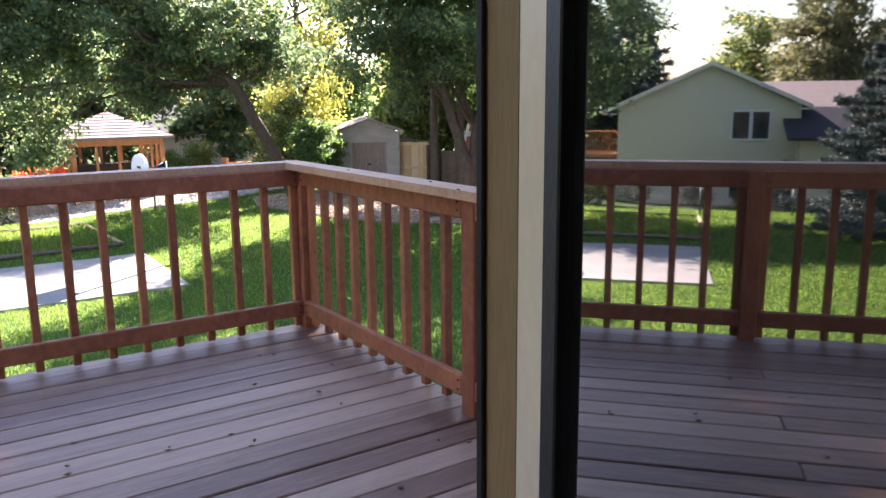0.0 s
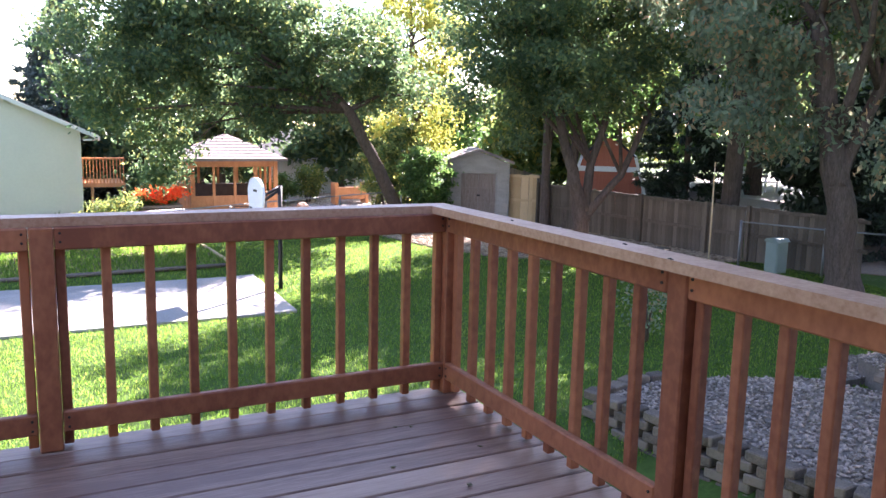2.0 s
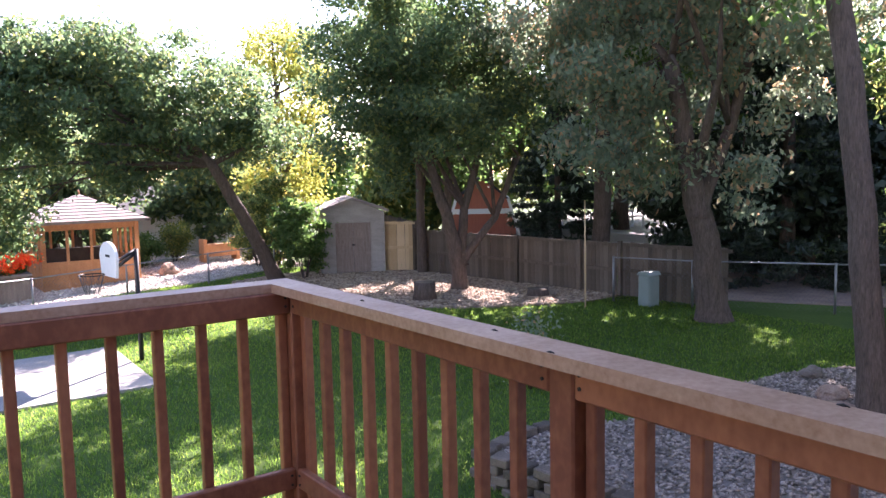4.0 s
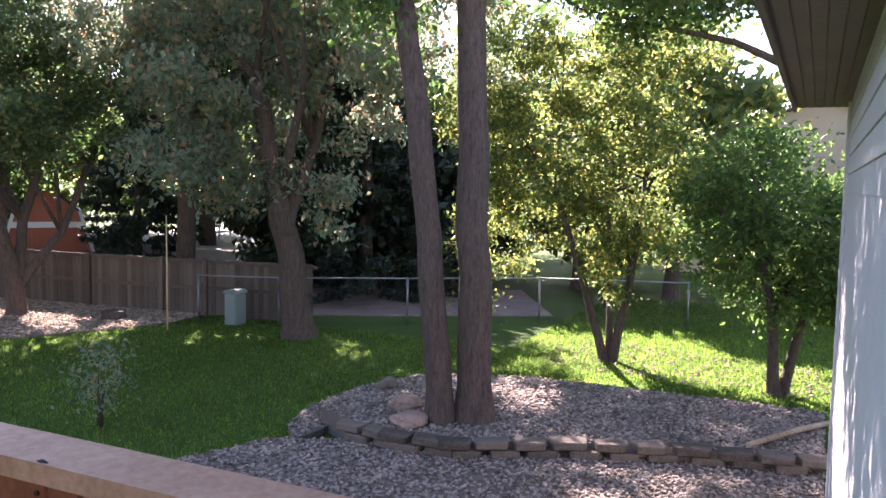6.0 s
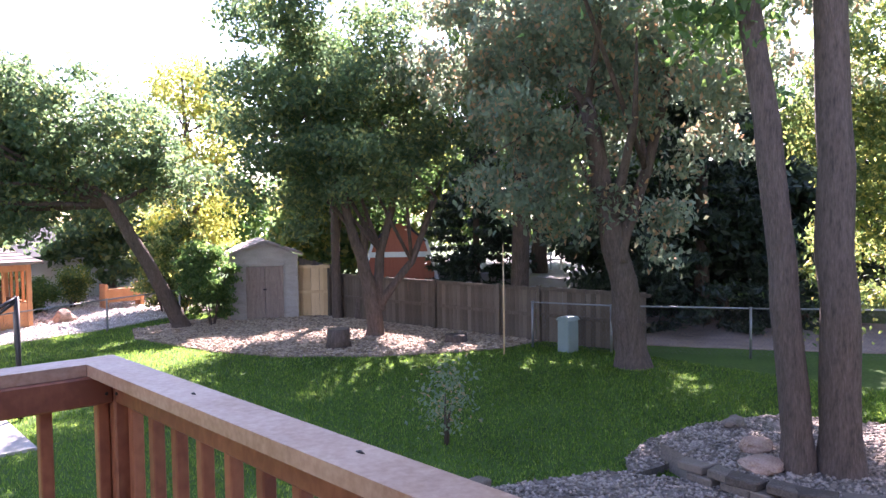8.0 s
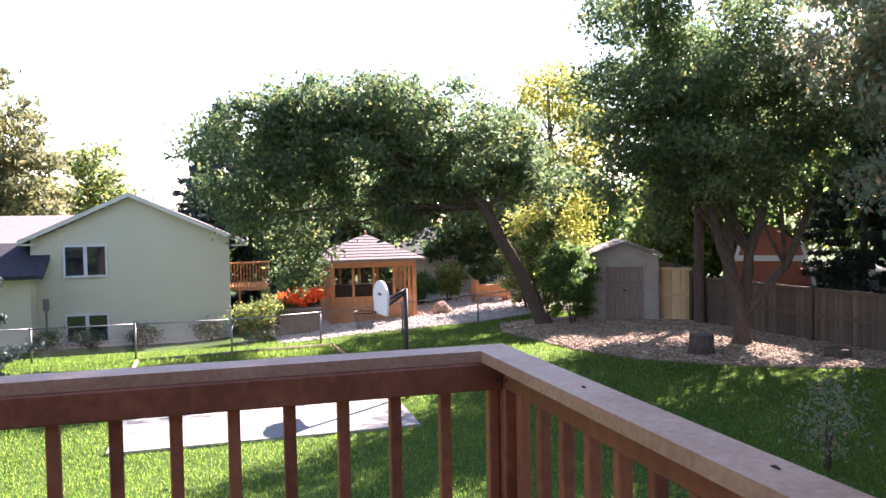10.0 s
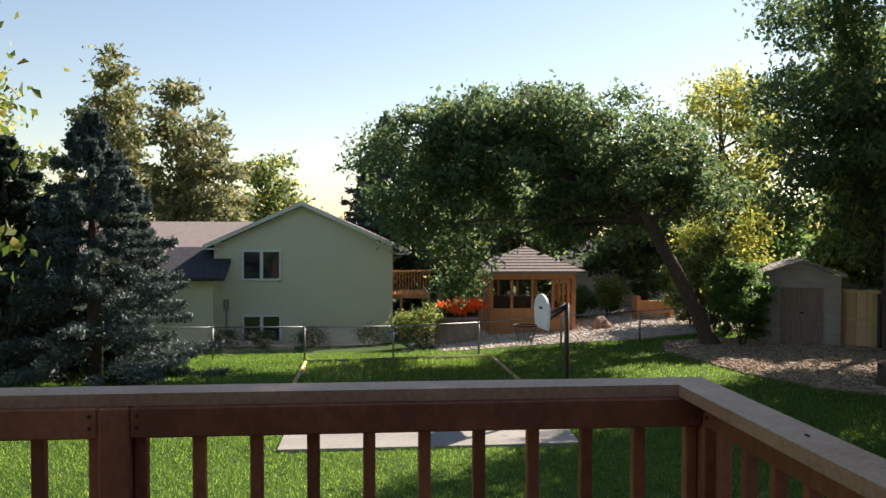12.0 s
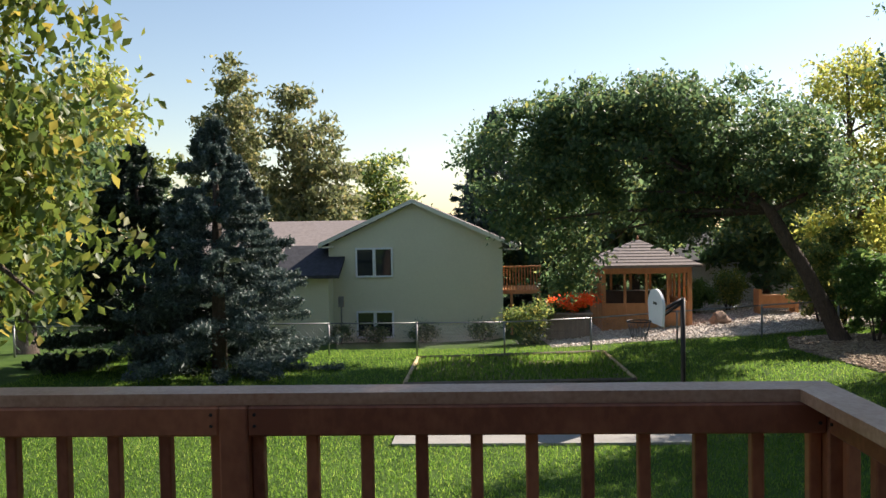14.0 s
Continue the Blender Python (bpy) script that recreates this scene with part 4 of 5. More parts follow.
# ---- neighbour's house ----
def neighbour_house():
    h = empty("neighbour_house", "pale yellow split-level house with a gable wall", "house", at=(-3.4, 32, -2.9))
    x0, x1, xm, y0, zb, ze, zp = -6.85, -0.2, -3.6, 28.0, -3.1, 0.8, 2.32
    gable = [(x0, zb), (x1, zb), (x1, ze), (xm, zp), (x0, ze)]
    w = prism("wall", gable, "y", y0, y0 + 9, M_SIDING, h)
    z = zb + 0.3
    bm = bmesh.new()
    while z < zp - 0.1:
        half = 1e9 if z < ze else (zp - z - 0.1) / (zp - ze)
        a = max(x0, xm - half * (xm - x0)) if z > ze else x0
        b = min(x1, xm + half * (x1 - xm)) if z > ze else x1
        vs = add_box(bm, a, y0 - 0.012, z, b, y0 - 0.002, z + 0.145)
        for v in vs[:4]:
            if v.co.y < y0 - 0.006:
                v.co.y -= 0.016
        z += 0.15
    part("siding", bm, M_SIDING, w)
    for sx, xe in ((-1, x0 - 0.35), (1, x1 + 0.62)):
        slope = (zp - ze) / (x1 - xm)
        zz = zp - slope * abs(xe - xm)
        prism("roof", [(xm, zp + 0.02), (xm, zp + 0.16), (xe, zz + 0.14), (xe, zz)], "y", y0 - 0.3, y0 + 9.2, M_SHINGLE, h, "brown shingle roof")
        prism("rake_board", [(xm, zp + 0.0), (xm, zp + 0.15), (xe, zz + 0.13), (xe, zz - 0.03)], "y", y0 - 0.34, y0 - 0.301, M_TRIM, h, "cream rake board")
        prism("eave_return", [(xe, zz - 0.04), (xe, zz + 0.02), (xe - sx * 0.55, zz + 0.02), (xe - sx * 0.55, zz - 0.04)], "y", y0 - 0.29, y0 + 9, M_TRIM, h)
    for zt, hgt in ((0.58, 1.0), (-1.85, 0.9)):
        xa, xb = -5.75, -4.45
        win = box("window", xa, y0 - 0.05, zt - hgt, xb, y0 - 0.03, zt, M_GLASS, h, "white-framed sliding window", bevel=0)
        for a, b, c, d in ((xa - 0.07, zt - hgt - 0.07, xb + 0.07, zt - hgt), (xa - 0.07, zt, xb + 0.07, zt + 0.07), (xa - 0.07, zt - hgt, xa, zt), (xb, zt - hgt, xb + 0.07, zt), ((xa + xb) / 2 - 0.06, zt - hgt, (xa + xb) / 2 + 0.06, zt)):
            box("frame", a, y0 - 0.09, b, c, y0 - 0.029, d, M_WHITE, win)
    box("electric_meter", -6.5, y0 - 0.12, -1.6, -6.3, y0 - 0.03, -1.2, M_STEEL, h)
    tube("conduit", [(-6.4, y0 - 0.06, -2.9), (-6.4, y0 - 0.06, -1.2)], 0.03, M_STEEL, h)
    # lower wing with its own roof
    box("wing_wall", -13.5, 29.5, -3.0, x0, 37, 0.35, M_SIDING, h)
    prism("wing_roof", [(29.0, 0.3), (29.0, 0.42), (33, 1.75), (37.4, 0.42), (37.4, 0.3), (33, 1.6)], "x", -14.0, x0 + 1.6, M_SHINGLE, h, "brown shingle roof")
    box("porch_wall", -8.2, 27.0, -3.0, x0 + 0.15, 29.4, -0.35, M_SIDING, h)
    prism("porch_roof", [(26.6, -0.42), (26.6, -0.3), (28.9, 0.75), (28.9, 0.6)], "x", -8.7, x0 + 0.62, M_SHINGLE_D, h, "dark shingle porch roof")
    # rear deck
    dk = box("rear_deck", x1, 28.6, -1.25, 1.3, 31, -1.1, M_CEDAR, h, "orange cedar deck with railing")
    box("rail_cap", x1, 28.6, -0.22, 1.3, 28.7, -0.16, M_CEDAR, dk)
    for i in range(13):
        box("baluster", x1 + 0.05 + i * 0.115, 28.63, -1.1, x1 + 0.09 + i * 0.115, 28.67, -0.22, M_CEDAR, dk, bevel=0)
    for x in (0.1, 1.2):
        box("deck_post", x, 28.6, -2.95, x + 0.1, 28.7, -1.25, M_CEDAR, dk)


neighbour_house()


# ---- gazebo ----
def gazebo():
    x0, x1, y0, y1, z0 = 3.35, 6.4, 26.4, 29.4, -2.5
    g = empty("gazebo", "orange cedar screened gazebo with a hip roof", "gazebo", at=(4.9, 27.9, z0))
    ze, zp = -0.17, 0.68
    box("floor", x0, y0, z0 - 0.1, x1, y1, z0 + 0.12, M_CEDAR, g)
    sides = (((x0, y0), (x1, y0)), ((x1, y0), (x1, y1)), ((x1, y1), (x0, y1)), ((x0, y1), (x0, y0)))
    for (ax, ay), (bx, by) in sides:
        for i in range(4):
            f = i / 4
            x, y = ax + (bx - ax) * f, ay + (by - ay) * f
            r = 0.075 if i == 0 else 0.045
            box("post", x - r, y - r, z0, x + r, y + r, ze, M_CEDAR, g)
        lo, hi = (min(ax, bx), min(ay, by)), (max(ax, bx), max(ay, by))
        e = 0.03
        box("knee_wall", lo[0] - (e if ay != by else -e), lo[1] - (e if ax != bx else -e), z0 + 0.05, hi[0] + (e if ay != by else -e), hi[1] + (e if ax != bx else -e), z0 + 1.05, M_CEDAR, g)
        box("header", lo[0] - (0.05 if ay != by else -0.05), lo[1] - (0.05 if ax != bx else -0.05), ze - 0.22, hi[0] + (0.05 if ay != by else -0.05), hi[1] + (0.05 if ax != bx else -0.05), ze - 0.001, M_CEDAR, g)
    bx = box("bench", x0 + 0.3, y1 - 0.7, z0 + 0.12, x1 - 0.3, y1 - 0.2, z0 + 1.3, M_SCREEN, g, "dark padded bench inside")
    bm = bmesh.new()
    o = 0.38
    c = [(x0 - o, y0 - o), (x1 + o, y0 - o), (x1 + o, y1 + o), (x0 - o, y1 + o)]
    lowv = [bm.verts.new((x, y, ze)) for x, y in c]
    eav = [bm.verts.new((x, y, ze + 0.08)) for x, y in c]
    pk = bm.verts.new(((x0 + x1) / 2, (y0 + y1) / 2, zp + 0.12))
    bm.faces.new(lowv[::-1])
    for i in range(4):
        j = (i + 1) % 4
        bm.faces.new((lowv[i], lowv[j], eav[j], eav[i]))
        bm.faces.new((eav[i], eav[j], pk))
    roof = part("roof", bm, M_SHINGLE, g, "grey-brown shingle hip roof")
    for i in range(4):
        j = (i + 1) % 4
        a, b = Vector((*c[i], ze + 0.08)), Vector((*c[j], ze + 0.08))
        p = Vector(((x0 + x1) / 2, (y0 + y1) / 2, zp + 0.12))
        n = (b - a).cross(p - a).normalized()
        for k in range(9):
            f0, f1 = k / 9, (k + 1) / 9
            q = [a.lerp(p, f0) + n * 0.022, b.lerp(p, f0) + n * 0.022, b.lerp(p, f1) + n * 0.004, a.lerp(p, f1) + n * 0.004]
            bm = bmesh.new()
            top = [bm.verts.new(v) for v in q]
            bot = [bm.verts.new(v - n * 0.003) for v in (a.lerp(p, f0) + n * 0.003, b.lerp(p, f0) + n * 0.003, b.lerp(p, f1) + n * 0.003, a.lerp(p, f1) + n * 0.003)]
            bm.faces.new(top)
            bm.faces.new((bot[0], bot[1], top[1], top[0]))
            part("roof_course", bm, M_SHINGLE, roof)
    tube("finial", [((x0 + x1) / 2, (y0 + y1) / 2, zp + 0.08), ((x0 + x1) / 2, (y0 + y1) / 2, zp + 0.28)], [0.06, 0.02], M_CEDAR, g)


gazebo()


# ---- neighbour's planting ----
def shrub(label, x, y, r, h, mat, count=4000, size=0.11, seed=1, stems=5, name="shrub", z=None):
    z = ground_z(x, y) if z is None else z
    s = empty(name, label, "shrub", at=(x, y, z))
    rng = random.Random(seed)
    for i in range(stems):
        a = rng.uniform(0, 6.28)
        e = (x + math.cos(a) * r * 0.6, y + math.sin(a) * r * 0.6, z + h * rng.uniform(0.5, 0.85))
        tube("stem", [(x + math.cos(a) * 0.05, y + math.sin(a) * 0.05, z - 0.03), ((x + e[0]) / 2, (y + e[1]) / 2, z + h * 0.35), e], [0.03, 0.02, 0.006], M_BARK, s, seg=5)
    leaves("foliage", crown_points([((x, y, z + h * 0.6), (r, r, h * 0.45))], count, 40, seed, 0.16), size, mat, s, seed=seed)
    return s


shrub("bushy yellow-green shrub beside the house", 0.7, 24.9, 0.75, 1.35, L_YELLOW, seed=31)
pl = empty("planter", "dark timber planter full of orange-red flowers", "planter", at=(2.0, 25.8, -2.5))
box("box", 1.2, 25.3, -2.6, 2.75, 26.1, -1.72, M_SHED_DOOR, pl, bevel=0.02)
box("rim", 1.15, 25.25, -1.72, 2.8, 26.15, -1.64, M_SHINGLE, pl)
leaves("foliage", crown_points([((2.0, 25.7, -1.5), (0.8, 0.4, 0.22))], 2500, 30, 41, 0.12), 0.09, L_GREEN, pl, seed=41)
leaves("bloom", crown_points([((2.2, 25.7, -1.3), (0.75, 0.4, 0.28))], 3200, 40, 42, 0.12), 0.085, M_FLOWER, pl, "orange-red blossoms", seed=42, slim=0.9)
boulder("tan boulder on the gravel", 7.5, 26.5, -2.1, (0.36, 0.3, 0.28), M_ROCK, 11)
cp = empty("cedar_planter_bench", "orange cedar planter bench in the gravel yard", "planter", at=(10.2, 28.6, -2.1))
box("box", 9.6, 28.4, -1.9, 10.9, 28.9, -1.4, M_CEDAR, cp)
for x in (9.5, 10.85):
    box("leg", x, 28.35, -2.25, x + 0.14, 28.95, -1.2, M_CEDAR, cp)
shrub("pink and green garden shrub by a wall", 8.9, 30.2, 0.7, 1.6, L_YELLOW, seed=33)
shrub("small flowering shrub in the gravel", 7.6, 30.0, 0.6, 1.2, L_GREEN, seed=34)
shrub("yellow-green shrub under the leaning tree", 10.6, 25.5, 1.2, 2.4, L_YELLOW, 9000, 0.14, seed=35)
shrub("dense green bush beside the shed", 10.25, 20.9, 0.95, 2.5, L_GREEN, 12000, 0.13, seed=36)
shrub("tall bright green bush behind the shed", 10.8, 24.0, 1.2, 3.6, L_YELLOW, 12000, 0.16, seed=37)
for x, sd in ((-5.0, 51), (-3.2, 52), (-6.4, 53), (-1.0, 54)):
    shrub("low dark shrub along the house foot", x, 27.4, 0.45, 0.6, L_DARK, 1500, 0.09, sd, 3)
shrub("thin young sapling in the lawn", 7.0, 6.3, 0.36, 1.3, L_GREY, 480, 0.09, 38, 2, "sapling")
wl = tagged(box("garage_wall", 8.3, 34.0, -3.0, 15, 40, -0.35, M_WHITE), "white garage behind the gazebo", "garage", kind="structure")
tagged(prism("garage_roof", [(33.6, -0.4), (33.6, -0.28), (37, 0.9), (40.4, -0.28), (40.4, -0.4)], "x", 7.9, 15.4, M_SHINGLE_D), "dark shingle garage roof", "roof", kind="structure")
th = empty("tan_house", "tan stucco house behind the trees", "house", at=(34, -2, -2))
prism("wall", [(-9, -2.4), (3.2, -2.4), (3.2, 2.6), (-2.8, 5.0), (-9, 2.6)], "x", 33.5, 42, M_TAN, th)
prism("roof", [(-9.5, 2.45), (-9.5, 2.6), (-2.8, 5.25), (3.7, 2.6), (3.7, 2.45), (-2.8, 5.05)], "x", 33.0, 42.5, M_SHINGLE, th)
for y in (-6, -1.5):
    wn_ = box("window", 33.44, y, -0.2, 33.49, y + 1.2, 1.1, M_GLASS, th)
    box("frame", 33.4, y - 0.08, -0.3, 33.48, y + 1.28, -0.2, M_WHITE, wn_)
    box("frame", 33.4, y - 0.08, 1.1, 33.48, y + 1.28, 1.2, M_WHITE, wn_)

# ---- trees ----
tree("tree leaning over the neighbour's yard with a wide crown", [[(9.5, 21.4, -2.15, 0.24), (8.4, 21.0, -0.2, 0.2), (7.2, 20.7, 1.7, 0.16), (5.6, 21.0, 3.2, 0.1)]],
     [((6.6, 21.0, 3.2), (2.6, 2.0, 1.7)), ((3.4, 21.3, 3.4), (2.9, 2.0, 2.2)), ((0.9, 21.8, 2.9), (2.3, 1.8, 2.0)), ((2.2, 21.5, 4.5), (2.2, 1.8, 1.0)), ((4.6, 21.2, 4.4), (3.0, 1.8, 1.2)), ((1.6, 21.8, 0.4), (0.8, 0.8, 1.2)), ((5.4, 21.6, 2.0), (2.6, 1.4, 1.2)), ((8.6, 20.9, 3.0), (1.3, 1.4, 1.3))], L_DARK, 60000, 330, 0.175, 61, 0.33, limbs=16)
tree("spreading multi-trunk tree with dark dense leaves", [[(12.5, 15.4, -2.15, 0.24), (12.3, 15.3, -0.7, 0.2), (11.6, 15.2, 1.0, 0.13), (11.0, 15.0, 2.6, 0.08)], [(12.55, 15.35, -0.9, 0.15), (12.6, 15.2, 0.3, 0.12), (13.0, 14.8, 2.4, 0.08)], [(12.55, 15.3, -1.2, 0.13), (13.3, 14.7, 0.0, 0.1), (13.8, 14.2, 1.8, 0.07)]],
     [((11.5, 14.9, 3.6), (2.5, 2.5, 2.4)), ((10.0, 15.8, 3.3), (1.7, 1.7, 1.9)), ((13.5, 13.4, 3.9), (1.9, 1.9, 1.9)), ((9.6, 15.4, 5.0), (1.5, 1.5, 1.6)), ((10.0, 15.5, 6.6), (1.6, 1.6, 1.2)), ((11.6, 14.8, 5.7), (2.3, 2.3, 1.8)), ((12.0, 14.9, 2.9), (2.3, 2.0, 0.7)), ((10.4, 15.2, 1.6), (1.0, 1.0, 0.7))], L_DARK, 52000, 250, 0.155, 62, 0.31, limbs=16)
# Added on the sun's side so that its high crown shades the lawn.
tree("tall tree added beyond the board fence to shade the lawn", [[(17.6, 14.6, -2.1, 0.3), (17.6, 14.5, 1.5, 0.25), (17.4, 14.4, 4.5, 0.16)]],
     [((17.6, 14.5, 6.0), (3.0, 3.0, 2.4)), ((17.0, 14.2, 8.4), (2.4, 2.4, 1.8)), ((19.5, 12.6, 6.4), (2.4, 2.4, 2.2))], L_GREEN, 20000, 90, 0.22, 76, 0.4, limbs=10, high=True)
tree("tall shade tree on the neighbouring lot", [[(21.5, 17.2, -2.1, 0.32), (21.5, 17.1, 1.5, 0.26), (21.4, 17.0, 5.0, 0.16)]],
     [((21.4, 17.0, 6.4), (3.4, 3.4, 2.8)), ((21.0, 17.0, 9.2), (2.6, 2.6, 2.0))], L_DARK, 14000, 80, 0.26, 77, 0.45, limbs=10, high=True)
tree("pair of slim trunks by the board fence", [[(13.9, 19.3, -2.15, 0.16), (13.8, 19.2, 0.2, 0.14), (13.6, 19.0, 3, 0.09)], [(14.3, 18.6, -2.15, 0.17), (14.4, 18.5, 0.4, 0.14), (14.6, 18.4, 3, 0.09)]],
     [((13.8, 18.9, 4.6), (2.2, 2.2, 2.4)), ((14.6, 18.4, 2.6), (1.8, 1.8, 1.2))], L_GREEN, 22000, 180, 0.18, 63, limbs=8)
# Its highest crown masses, partly out of view, are added to shade deck and lawn.
tree("large tree with hanging grey-green leaves", [[(13.75, 7.65, -2.1, 0.36), (13.6, 7.7, -0.6, 0.3), (13.3, 7.9, 1.0, 0.24), (12.9, 8.2, 3.6, 0.16)], [(13.4, 7.8, 0.4, 0.16), (13.9, 7.4, 2.2, 0.12), (14.3, 7.0, 4.5, 0.08)]],
     [((12.9, 8.7, 3.9), (2.2, 2.2, 1.9)), ((11.7, 9.3, 2.5), (1.1, 1.1, 1.6)), ((12.5, 8.6, 1.7), (1.0, 1.0, 1.1)), ((14.2, 6.8, 3.6), (1.6, 1.6, 2.0)), ((13.2, 8.2, 6.0), (3.0, 3.0, 1.8)), ((9.6, 8.4, 9.4), (3.6, 3.2, 1.5)), ((15.6, 10.4, 6.6), (2.6, 2.6, 2.2)), ((14.5, 7.4, 1.0), (0.6, 0.6, 0.9)), ((12.6, 11.4, 5.4), (2.0, 2.0, 2.0)), ((15.2, 5.0, 4.6), (1.7, 1.7, 2.2))], L_GREY, 64000, 300, 0.165, 64, 0.3, droop=1.0, limbs=16)
# The wide high crown, out of view, is added to keep sun off the deck.
tree("tall twin-trunk tree rising out of the gravel ring", [[(8.53, 1.63, -1.8, 0.19), (8.45, 1.77, 0.2, 0.17), (8.37, 1.98, 2.4, 0.15), (8.2, 2.4, 5.6, 0.12)], [(8.78, 1.24, -1.8, 0.25), (8.77, 1.28, 0.3, 0.22), (8.82, 1.42, 2.4, 0.21), (8.9, 1.5, 6.2, 0.16)]],
     [((8.3, 2.6, 7.2), (3.2, 3.2, 1.8)), ((6.6, 5.6, 8.8), (4.4, 4.2, 1.9)), ((10.4, 0.5, 6.0), (2.0, 2.0, 1.2)), ((8.6, 4.6, 5.7), (1.5, 1.5, 1.0)), ((10.9, 0.1, 4.9), (1.5, 1.4, 0.6)), ((8.15, 2.5, 3.9), (0.4, 0.4, 0.5))], L_GREEN, 76000, 260, 0.17, 65, 0.36, limbs=16, high=True)
tree("sunlit yellow-green small tree with several stems", [[(14.7, 0.9, -2.1, 0.1), (14.5, 1.3, -0.6, 0.07), (14.2, 1.9, 1.4, 0.04)], [(14.75, 0.8, -2.1, 0.1), (14.9, 0.5, -0.4, 0.07), (15.0, 0.3, 1.6, 0.04)], [(14.8, 0.85, -2.1, 0.08), (15.2, 1.0, 0.2, 0.05), (15.3, 1.2, 2.2, 0.03)]],
     [((14.9, 0.9, 1.6), (1.4, 1.7, 1.5)), ((14.6, 2.3, 1.9), (1.2, 1.3, 1.6)), ((15.0, 0.6, 3.4), (1.2, 1.5, 1.2)), ((14.8, 0.5, 0.0), (1.0, 1.3, 0.7)), ((14.4, 3.2, 0.6), (0.8, 0.9, 1.6)), ((15.0, 1.8, 4.4), (1.3, 1.4, 1.0)), ((14.8, 3.4, 3.0), (1.1, 1.2, 1.5))], L_YELLOW, 33000, 280, 0.12, 66, 0.2, limbs=14)
tree("bushy green tree close to the house corner", [[(13.5, -2.3, -2.1, 0.11), (13.4, -2.2, -0.6, 0.07), (13.2, -1.9, 1.0, 0.04)], [(13.6, -2.4, -2.1, 0.1), (13.8, -2.7, -0.6, 0.06), (14.0, -3.0, 1.0, 0.04)]],
     [((13.6, -2.3, 0.3), (1.5, 1.7, 1.3)), ((13.4, -1.9, 1.5), (1.1, 1.3, 0.9)), ((13.8, -3.4, 0.4), (1.2, 1.2, 1.3))], L_GREEN, 24000, 240, 0.12, 67, 0.24, limbs=10)
tree("dark leaning trunk beyond the house corner", [[(16.5, -4.6, -2.1, 0.3), (16.2, -4.2, 0.5, 0.26), (15.4, -3.6, 3.0, 0.2), (14.5, -2.6, 5.2, 0.12)]],
     [((14.2, -1.8, 6.2), (2.6, 2.6, 1.6)), ((13.6, 0.0, 5.0), (1.3, 1.6, 0.9))], L_GREEN, 22000, 200, 0.15, 68, 0.3, limbs=8)
tree("tall yellow tree behind the neighbour's yard", [[(12.4, 27.2, -2.2, 0.22), (12.3, 27.0, 1.5, 0.18), (12.2, 26.8, 4.5, 0.1), (12.1, 26.8, 6.6, 0.04)], [(12.3, 27.0, 1.0, 0.13), (13.3, 26.6, 3.2, 0.09), (13.9, 26.4, 5.0, 0.04)]],
     [((12.2, 26.8, 6.0), (1.5, 1.5, 1.4)), ((13.6, 26.4, 4.6), (1.6, 1.6, 1.6)), ((11.0, 27.2, 4.2), (1.3, 1.3, 1.5)), ((12.4, 27.0, 2.2), (2.0, 1.8, 1.4)), ((12.4, 27.0, 0.6), (1.8, 1.6, 1.1))], L_GOLD, 18000, 150, 0.18, 69, 0.34, limbs=14)
tree("yellow-green maple beside the deck stairs", [[(-7.6, 3.6, -2.2, 0.3), (-7.4, 3.7, 0.3, 0.26), (-7.0, 3.8, 2.6, 0.18), (-6.6, 3.9, 4.6, 0.1)]],
     [((-5.5, 4.1, 2.9), (1.4, 1.3, 1.6)), ((-5.3, 4.2, 1.4), (1.1, 1.1, 0.9)), ((-6.8, 3.9, 4.4), (2.2, 2.2, 1.6)), ((-7.9, 3.8, 2.4), (2.0, 2.0, 1.6))], L_MAPLE, 26000, 300, 0.125, 70, 0.27, droop=1.2, slim=0.62, limbs=14)
conifer("large blue-green spruce on the lawn", -8.2, 19.0, -2.42, 6.9, 3.1, L_SPRUCE, 71, 150000, 0.14, 30)
conifer("dark spruce behind the blue one", -10.9, 20.2, -2.42, 6.4, 3.0, L_PINE, 72, 50000, 0.24, 22)
conifer("dark spruce in deep shade beyond the wire fence", 20.6, 10.0, -2.1, 9.5, 3.6, L_PINE, 73, 42000, 0.28, 24)
conifer("dark conifer behind the board fence", 19.6, 18.6, -2.1, 7.2, 2.4, L_PINE, 74, 30000, 0.26, 22)
conifer("far pine beyond the neighbour's roof", -0.2, 40.0, -3, 10.4, 4.2, L_SPRUCE, 75, 40000, 0.36, 34)

# ---- distant woods ----
def far_tree(x, y, h, r, mat, seed, label):
    z = ground_z(x, y)
    rng = random.Random(seed)
    blobs = [((x + rng.uniform(-0.3, 0.3) * r, y + rng.uniform(-0.3, 0.3) * r, z + h * f), (r * s, r * s, h * 0.2)) for f, s in ((0.35, 0.85), (0.55, 1.0), (0.72, 0.85), (0.87, 0.5))]
    blobs += [((x + rng.uniform(-0.8, 0.8) * r, y + rng.uniform(-0.8, 0.8) * r, z + h * rng.uniform(0.4, 0.7)), (r * 0.5, r * 0.5, h * 0.13)) for _ in range(3)]
    tree(label, [[(x, y, z, r * 0.09), (x, y, z + h * 0.45, r * 0.06), (x, y, z + h * 0.75, r * 0.03)]], blobs, mat, 11000, 200, 0.36, seed, r * 0.13, limbs=6)


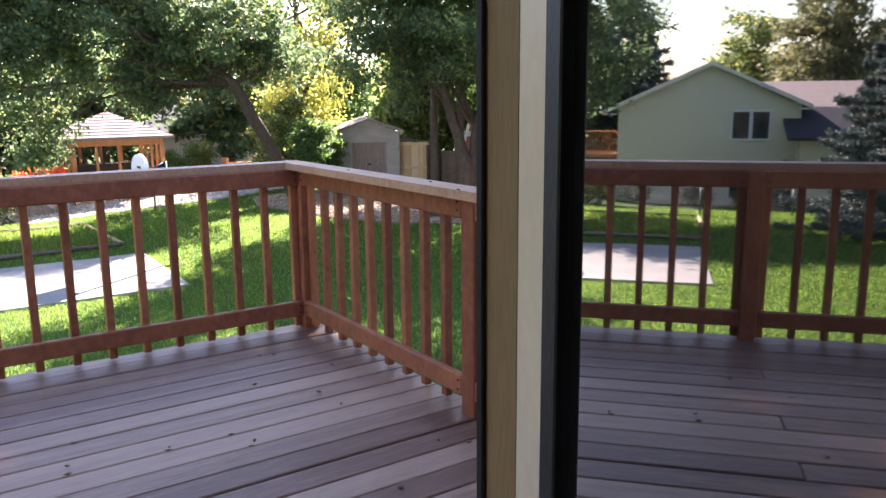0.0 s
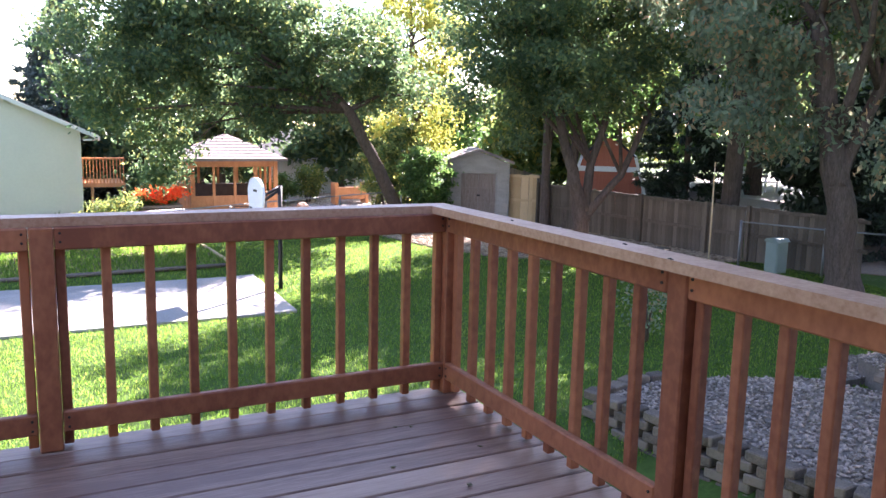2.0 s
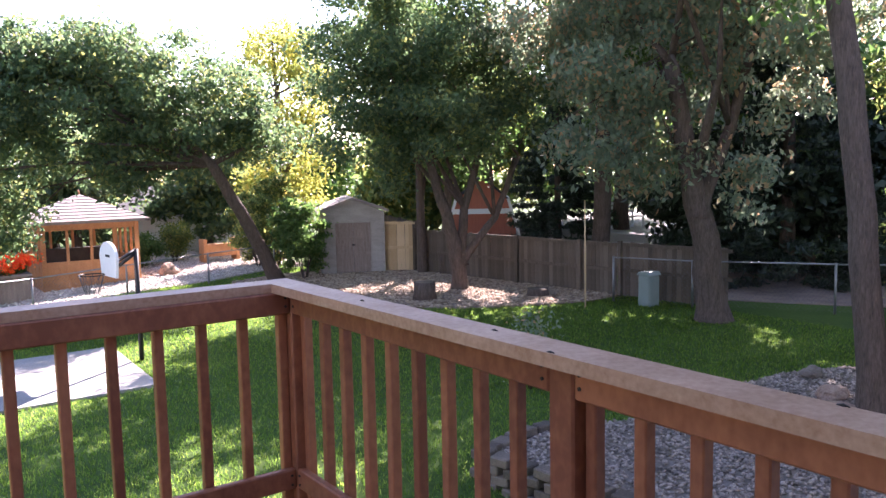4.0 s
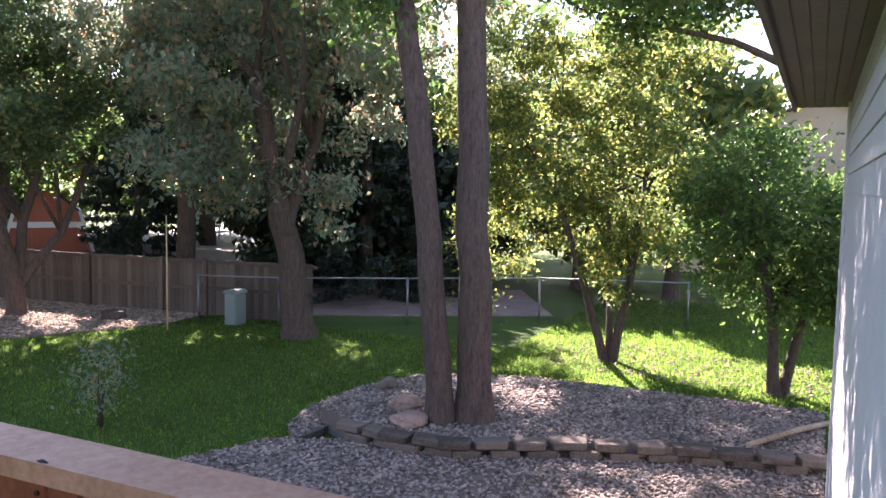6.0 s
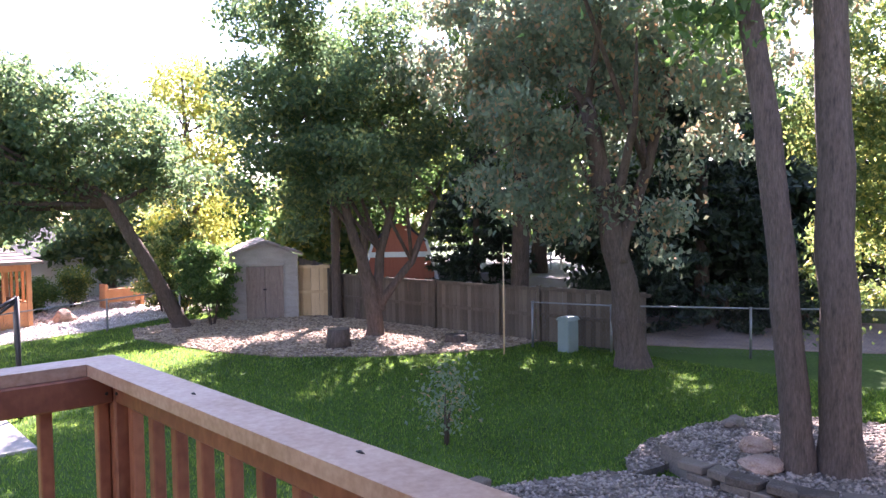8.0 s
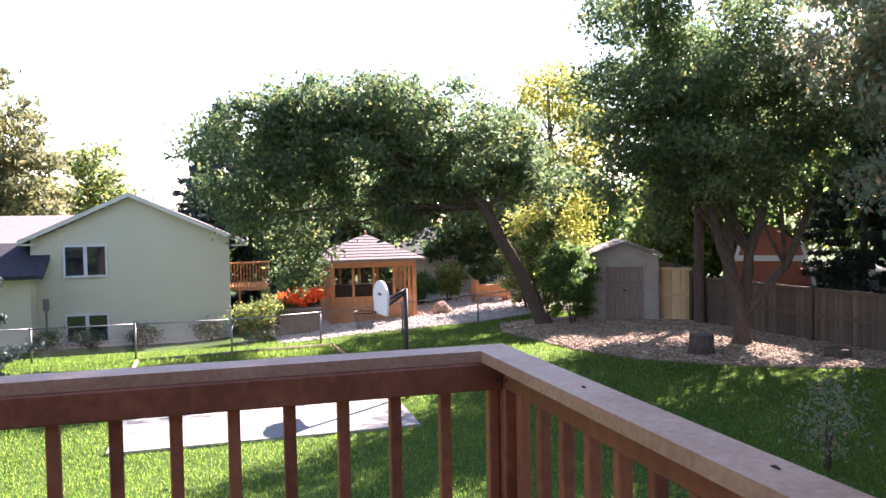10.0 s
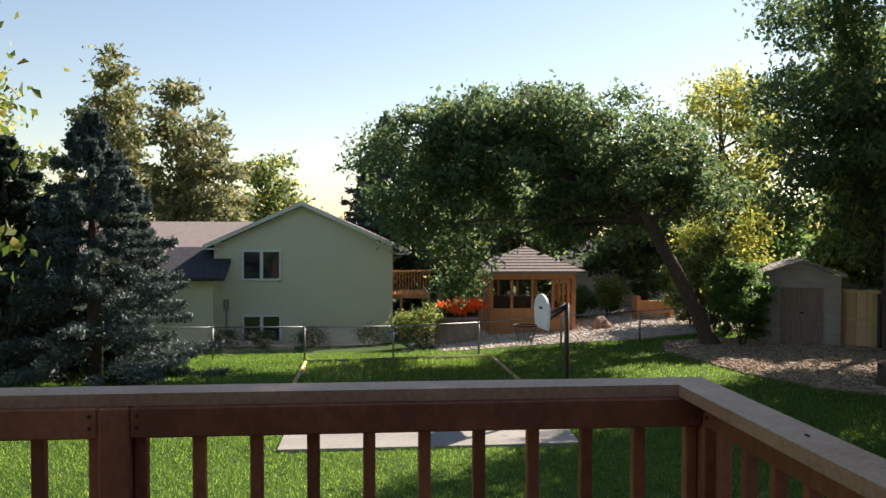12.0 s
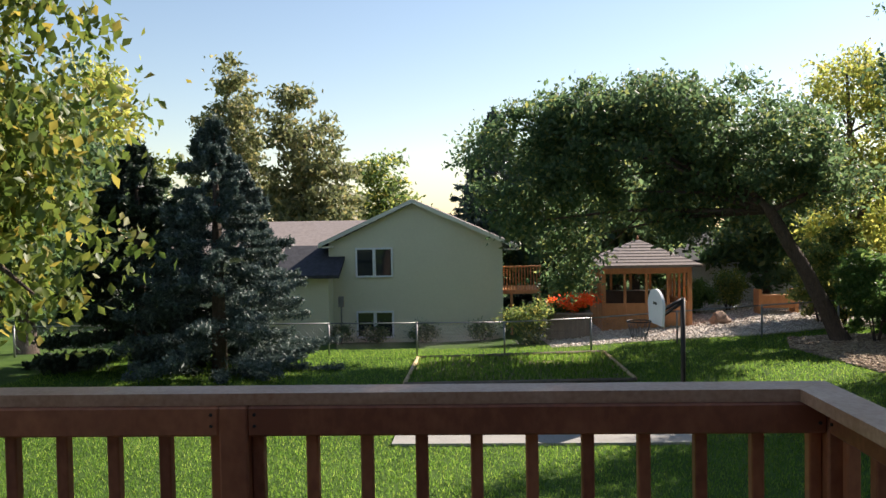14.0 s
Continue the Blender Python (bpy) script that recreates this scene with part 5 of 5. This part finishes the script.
FAR = [(-15.6, 43, 13.8, 2.5, L_OLIVE), (-10.9, 42.5, 12.2, 2.7, L_OLIVE), (25.5, 13.5, 12, 3.4, L_GREEN), (-20.5, 39, 13, 3.6, L_GOLD), (-25, 36, 12, 3.8, L_YELLOW), (-7, 50, 8.5, 3.0, L_YELLOW), (2.5, 42, 9, 3.4, L_DARK), (6.5, 43, 9.5, 3.8, L_DARK),
       (11, 43, 9.5, 4, L_DARK), (17.5, 37, 6.2, 3.4, L_GREEN), (21, 31, 6.5, 3.2, L_DARK), (23, 27, 9, 3.6, L_YELLOW), (26, 22, 9.5, 3.8, L_GREEN), (27.5, 15, 10, 4.2, L_DARK), (26.5, 9, 7, 3.2, L_YELLOW), (25.5, 4.5, 6, 2.8, L_YELLOW), (35, 17, 13, 4.2, L_GREEN), (38, 11.5, 12.5, 4.0, L_YELLOW),
       (36, 5, 11, 3.6, L_YELLOW), (36, -14, 11, 4.5, L_GREEN), (27, -9, 7, 3.2, L_YELLOW), (-16.5, 24, 9.5, 3.4, L_DARK), (-14, 15, 8.5, 3.2, L_DARK), (-30, 26, 11, 4, L_GREEN), (9, 41.5, 6.5, 2.6, L_DARK), (11.2, 32.4, 5.2, 1.9, L_DARK), (5.9, 33.6, 5.8, 2.3, L_DARK), (2.6, 34.5, 6.0, 2.2, L_DARK), (24.2, 1.2, 8.5, 2.6, L_YELLOW), (22.8, 8.0, 4.6, 2.3, L_PINE), (20.2, 12.2, 4.2, 1.9, L_PINE), (24.6, 11.6, 5.0, 2.6, L_DARK), (4, 37, 7.5, 3.0, L_DARK), (17.5, 24.6, 7.0, 2.4, L_YELLOW)]
for i, (x, y, h, r, mt) in enumerate(FAR):
    lab = {"dark_needles": "dark evergreen bush in deep shade", "yellowing_leaves": "yellowing tree standing in distant woods", "golden_leaves": "golden autumn tree standing in distant woods", "olive_leaves": "tall olive-green tree standing in distant woods", "dark_green_leaves": "dark green tree standing in distant woods", "grey_green_leaves": "tall grey-green poplar in distant woods"}.get(mt.name, "green tree standing in distant woods")
    far_tree(x, y, h, r, mt, 100 + i, lab)


# ---- small pieces last ----
lay_boards()


def litter():
    rng = np.random.default_rng(9)
    n = 46
    pts = np.stack([rng.uniform(-3.6, -0.15, n), rng.uniform(-2.9, -0.1, n), np.full(n, 0.006)], 1)
    ob = stones("deck_litter", pts, 0.014, M_DIRT, "small dry leaf bits lying on the deck", "leaf litter", 12, flat=0.3)
    return ob


litter()
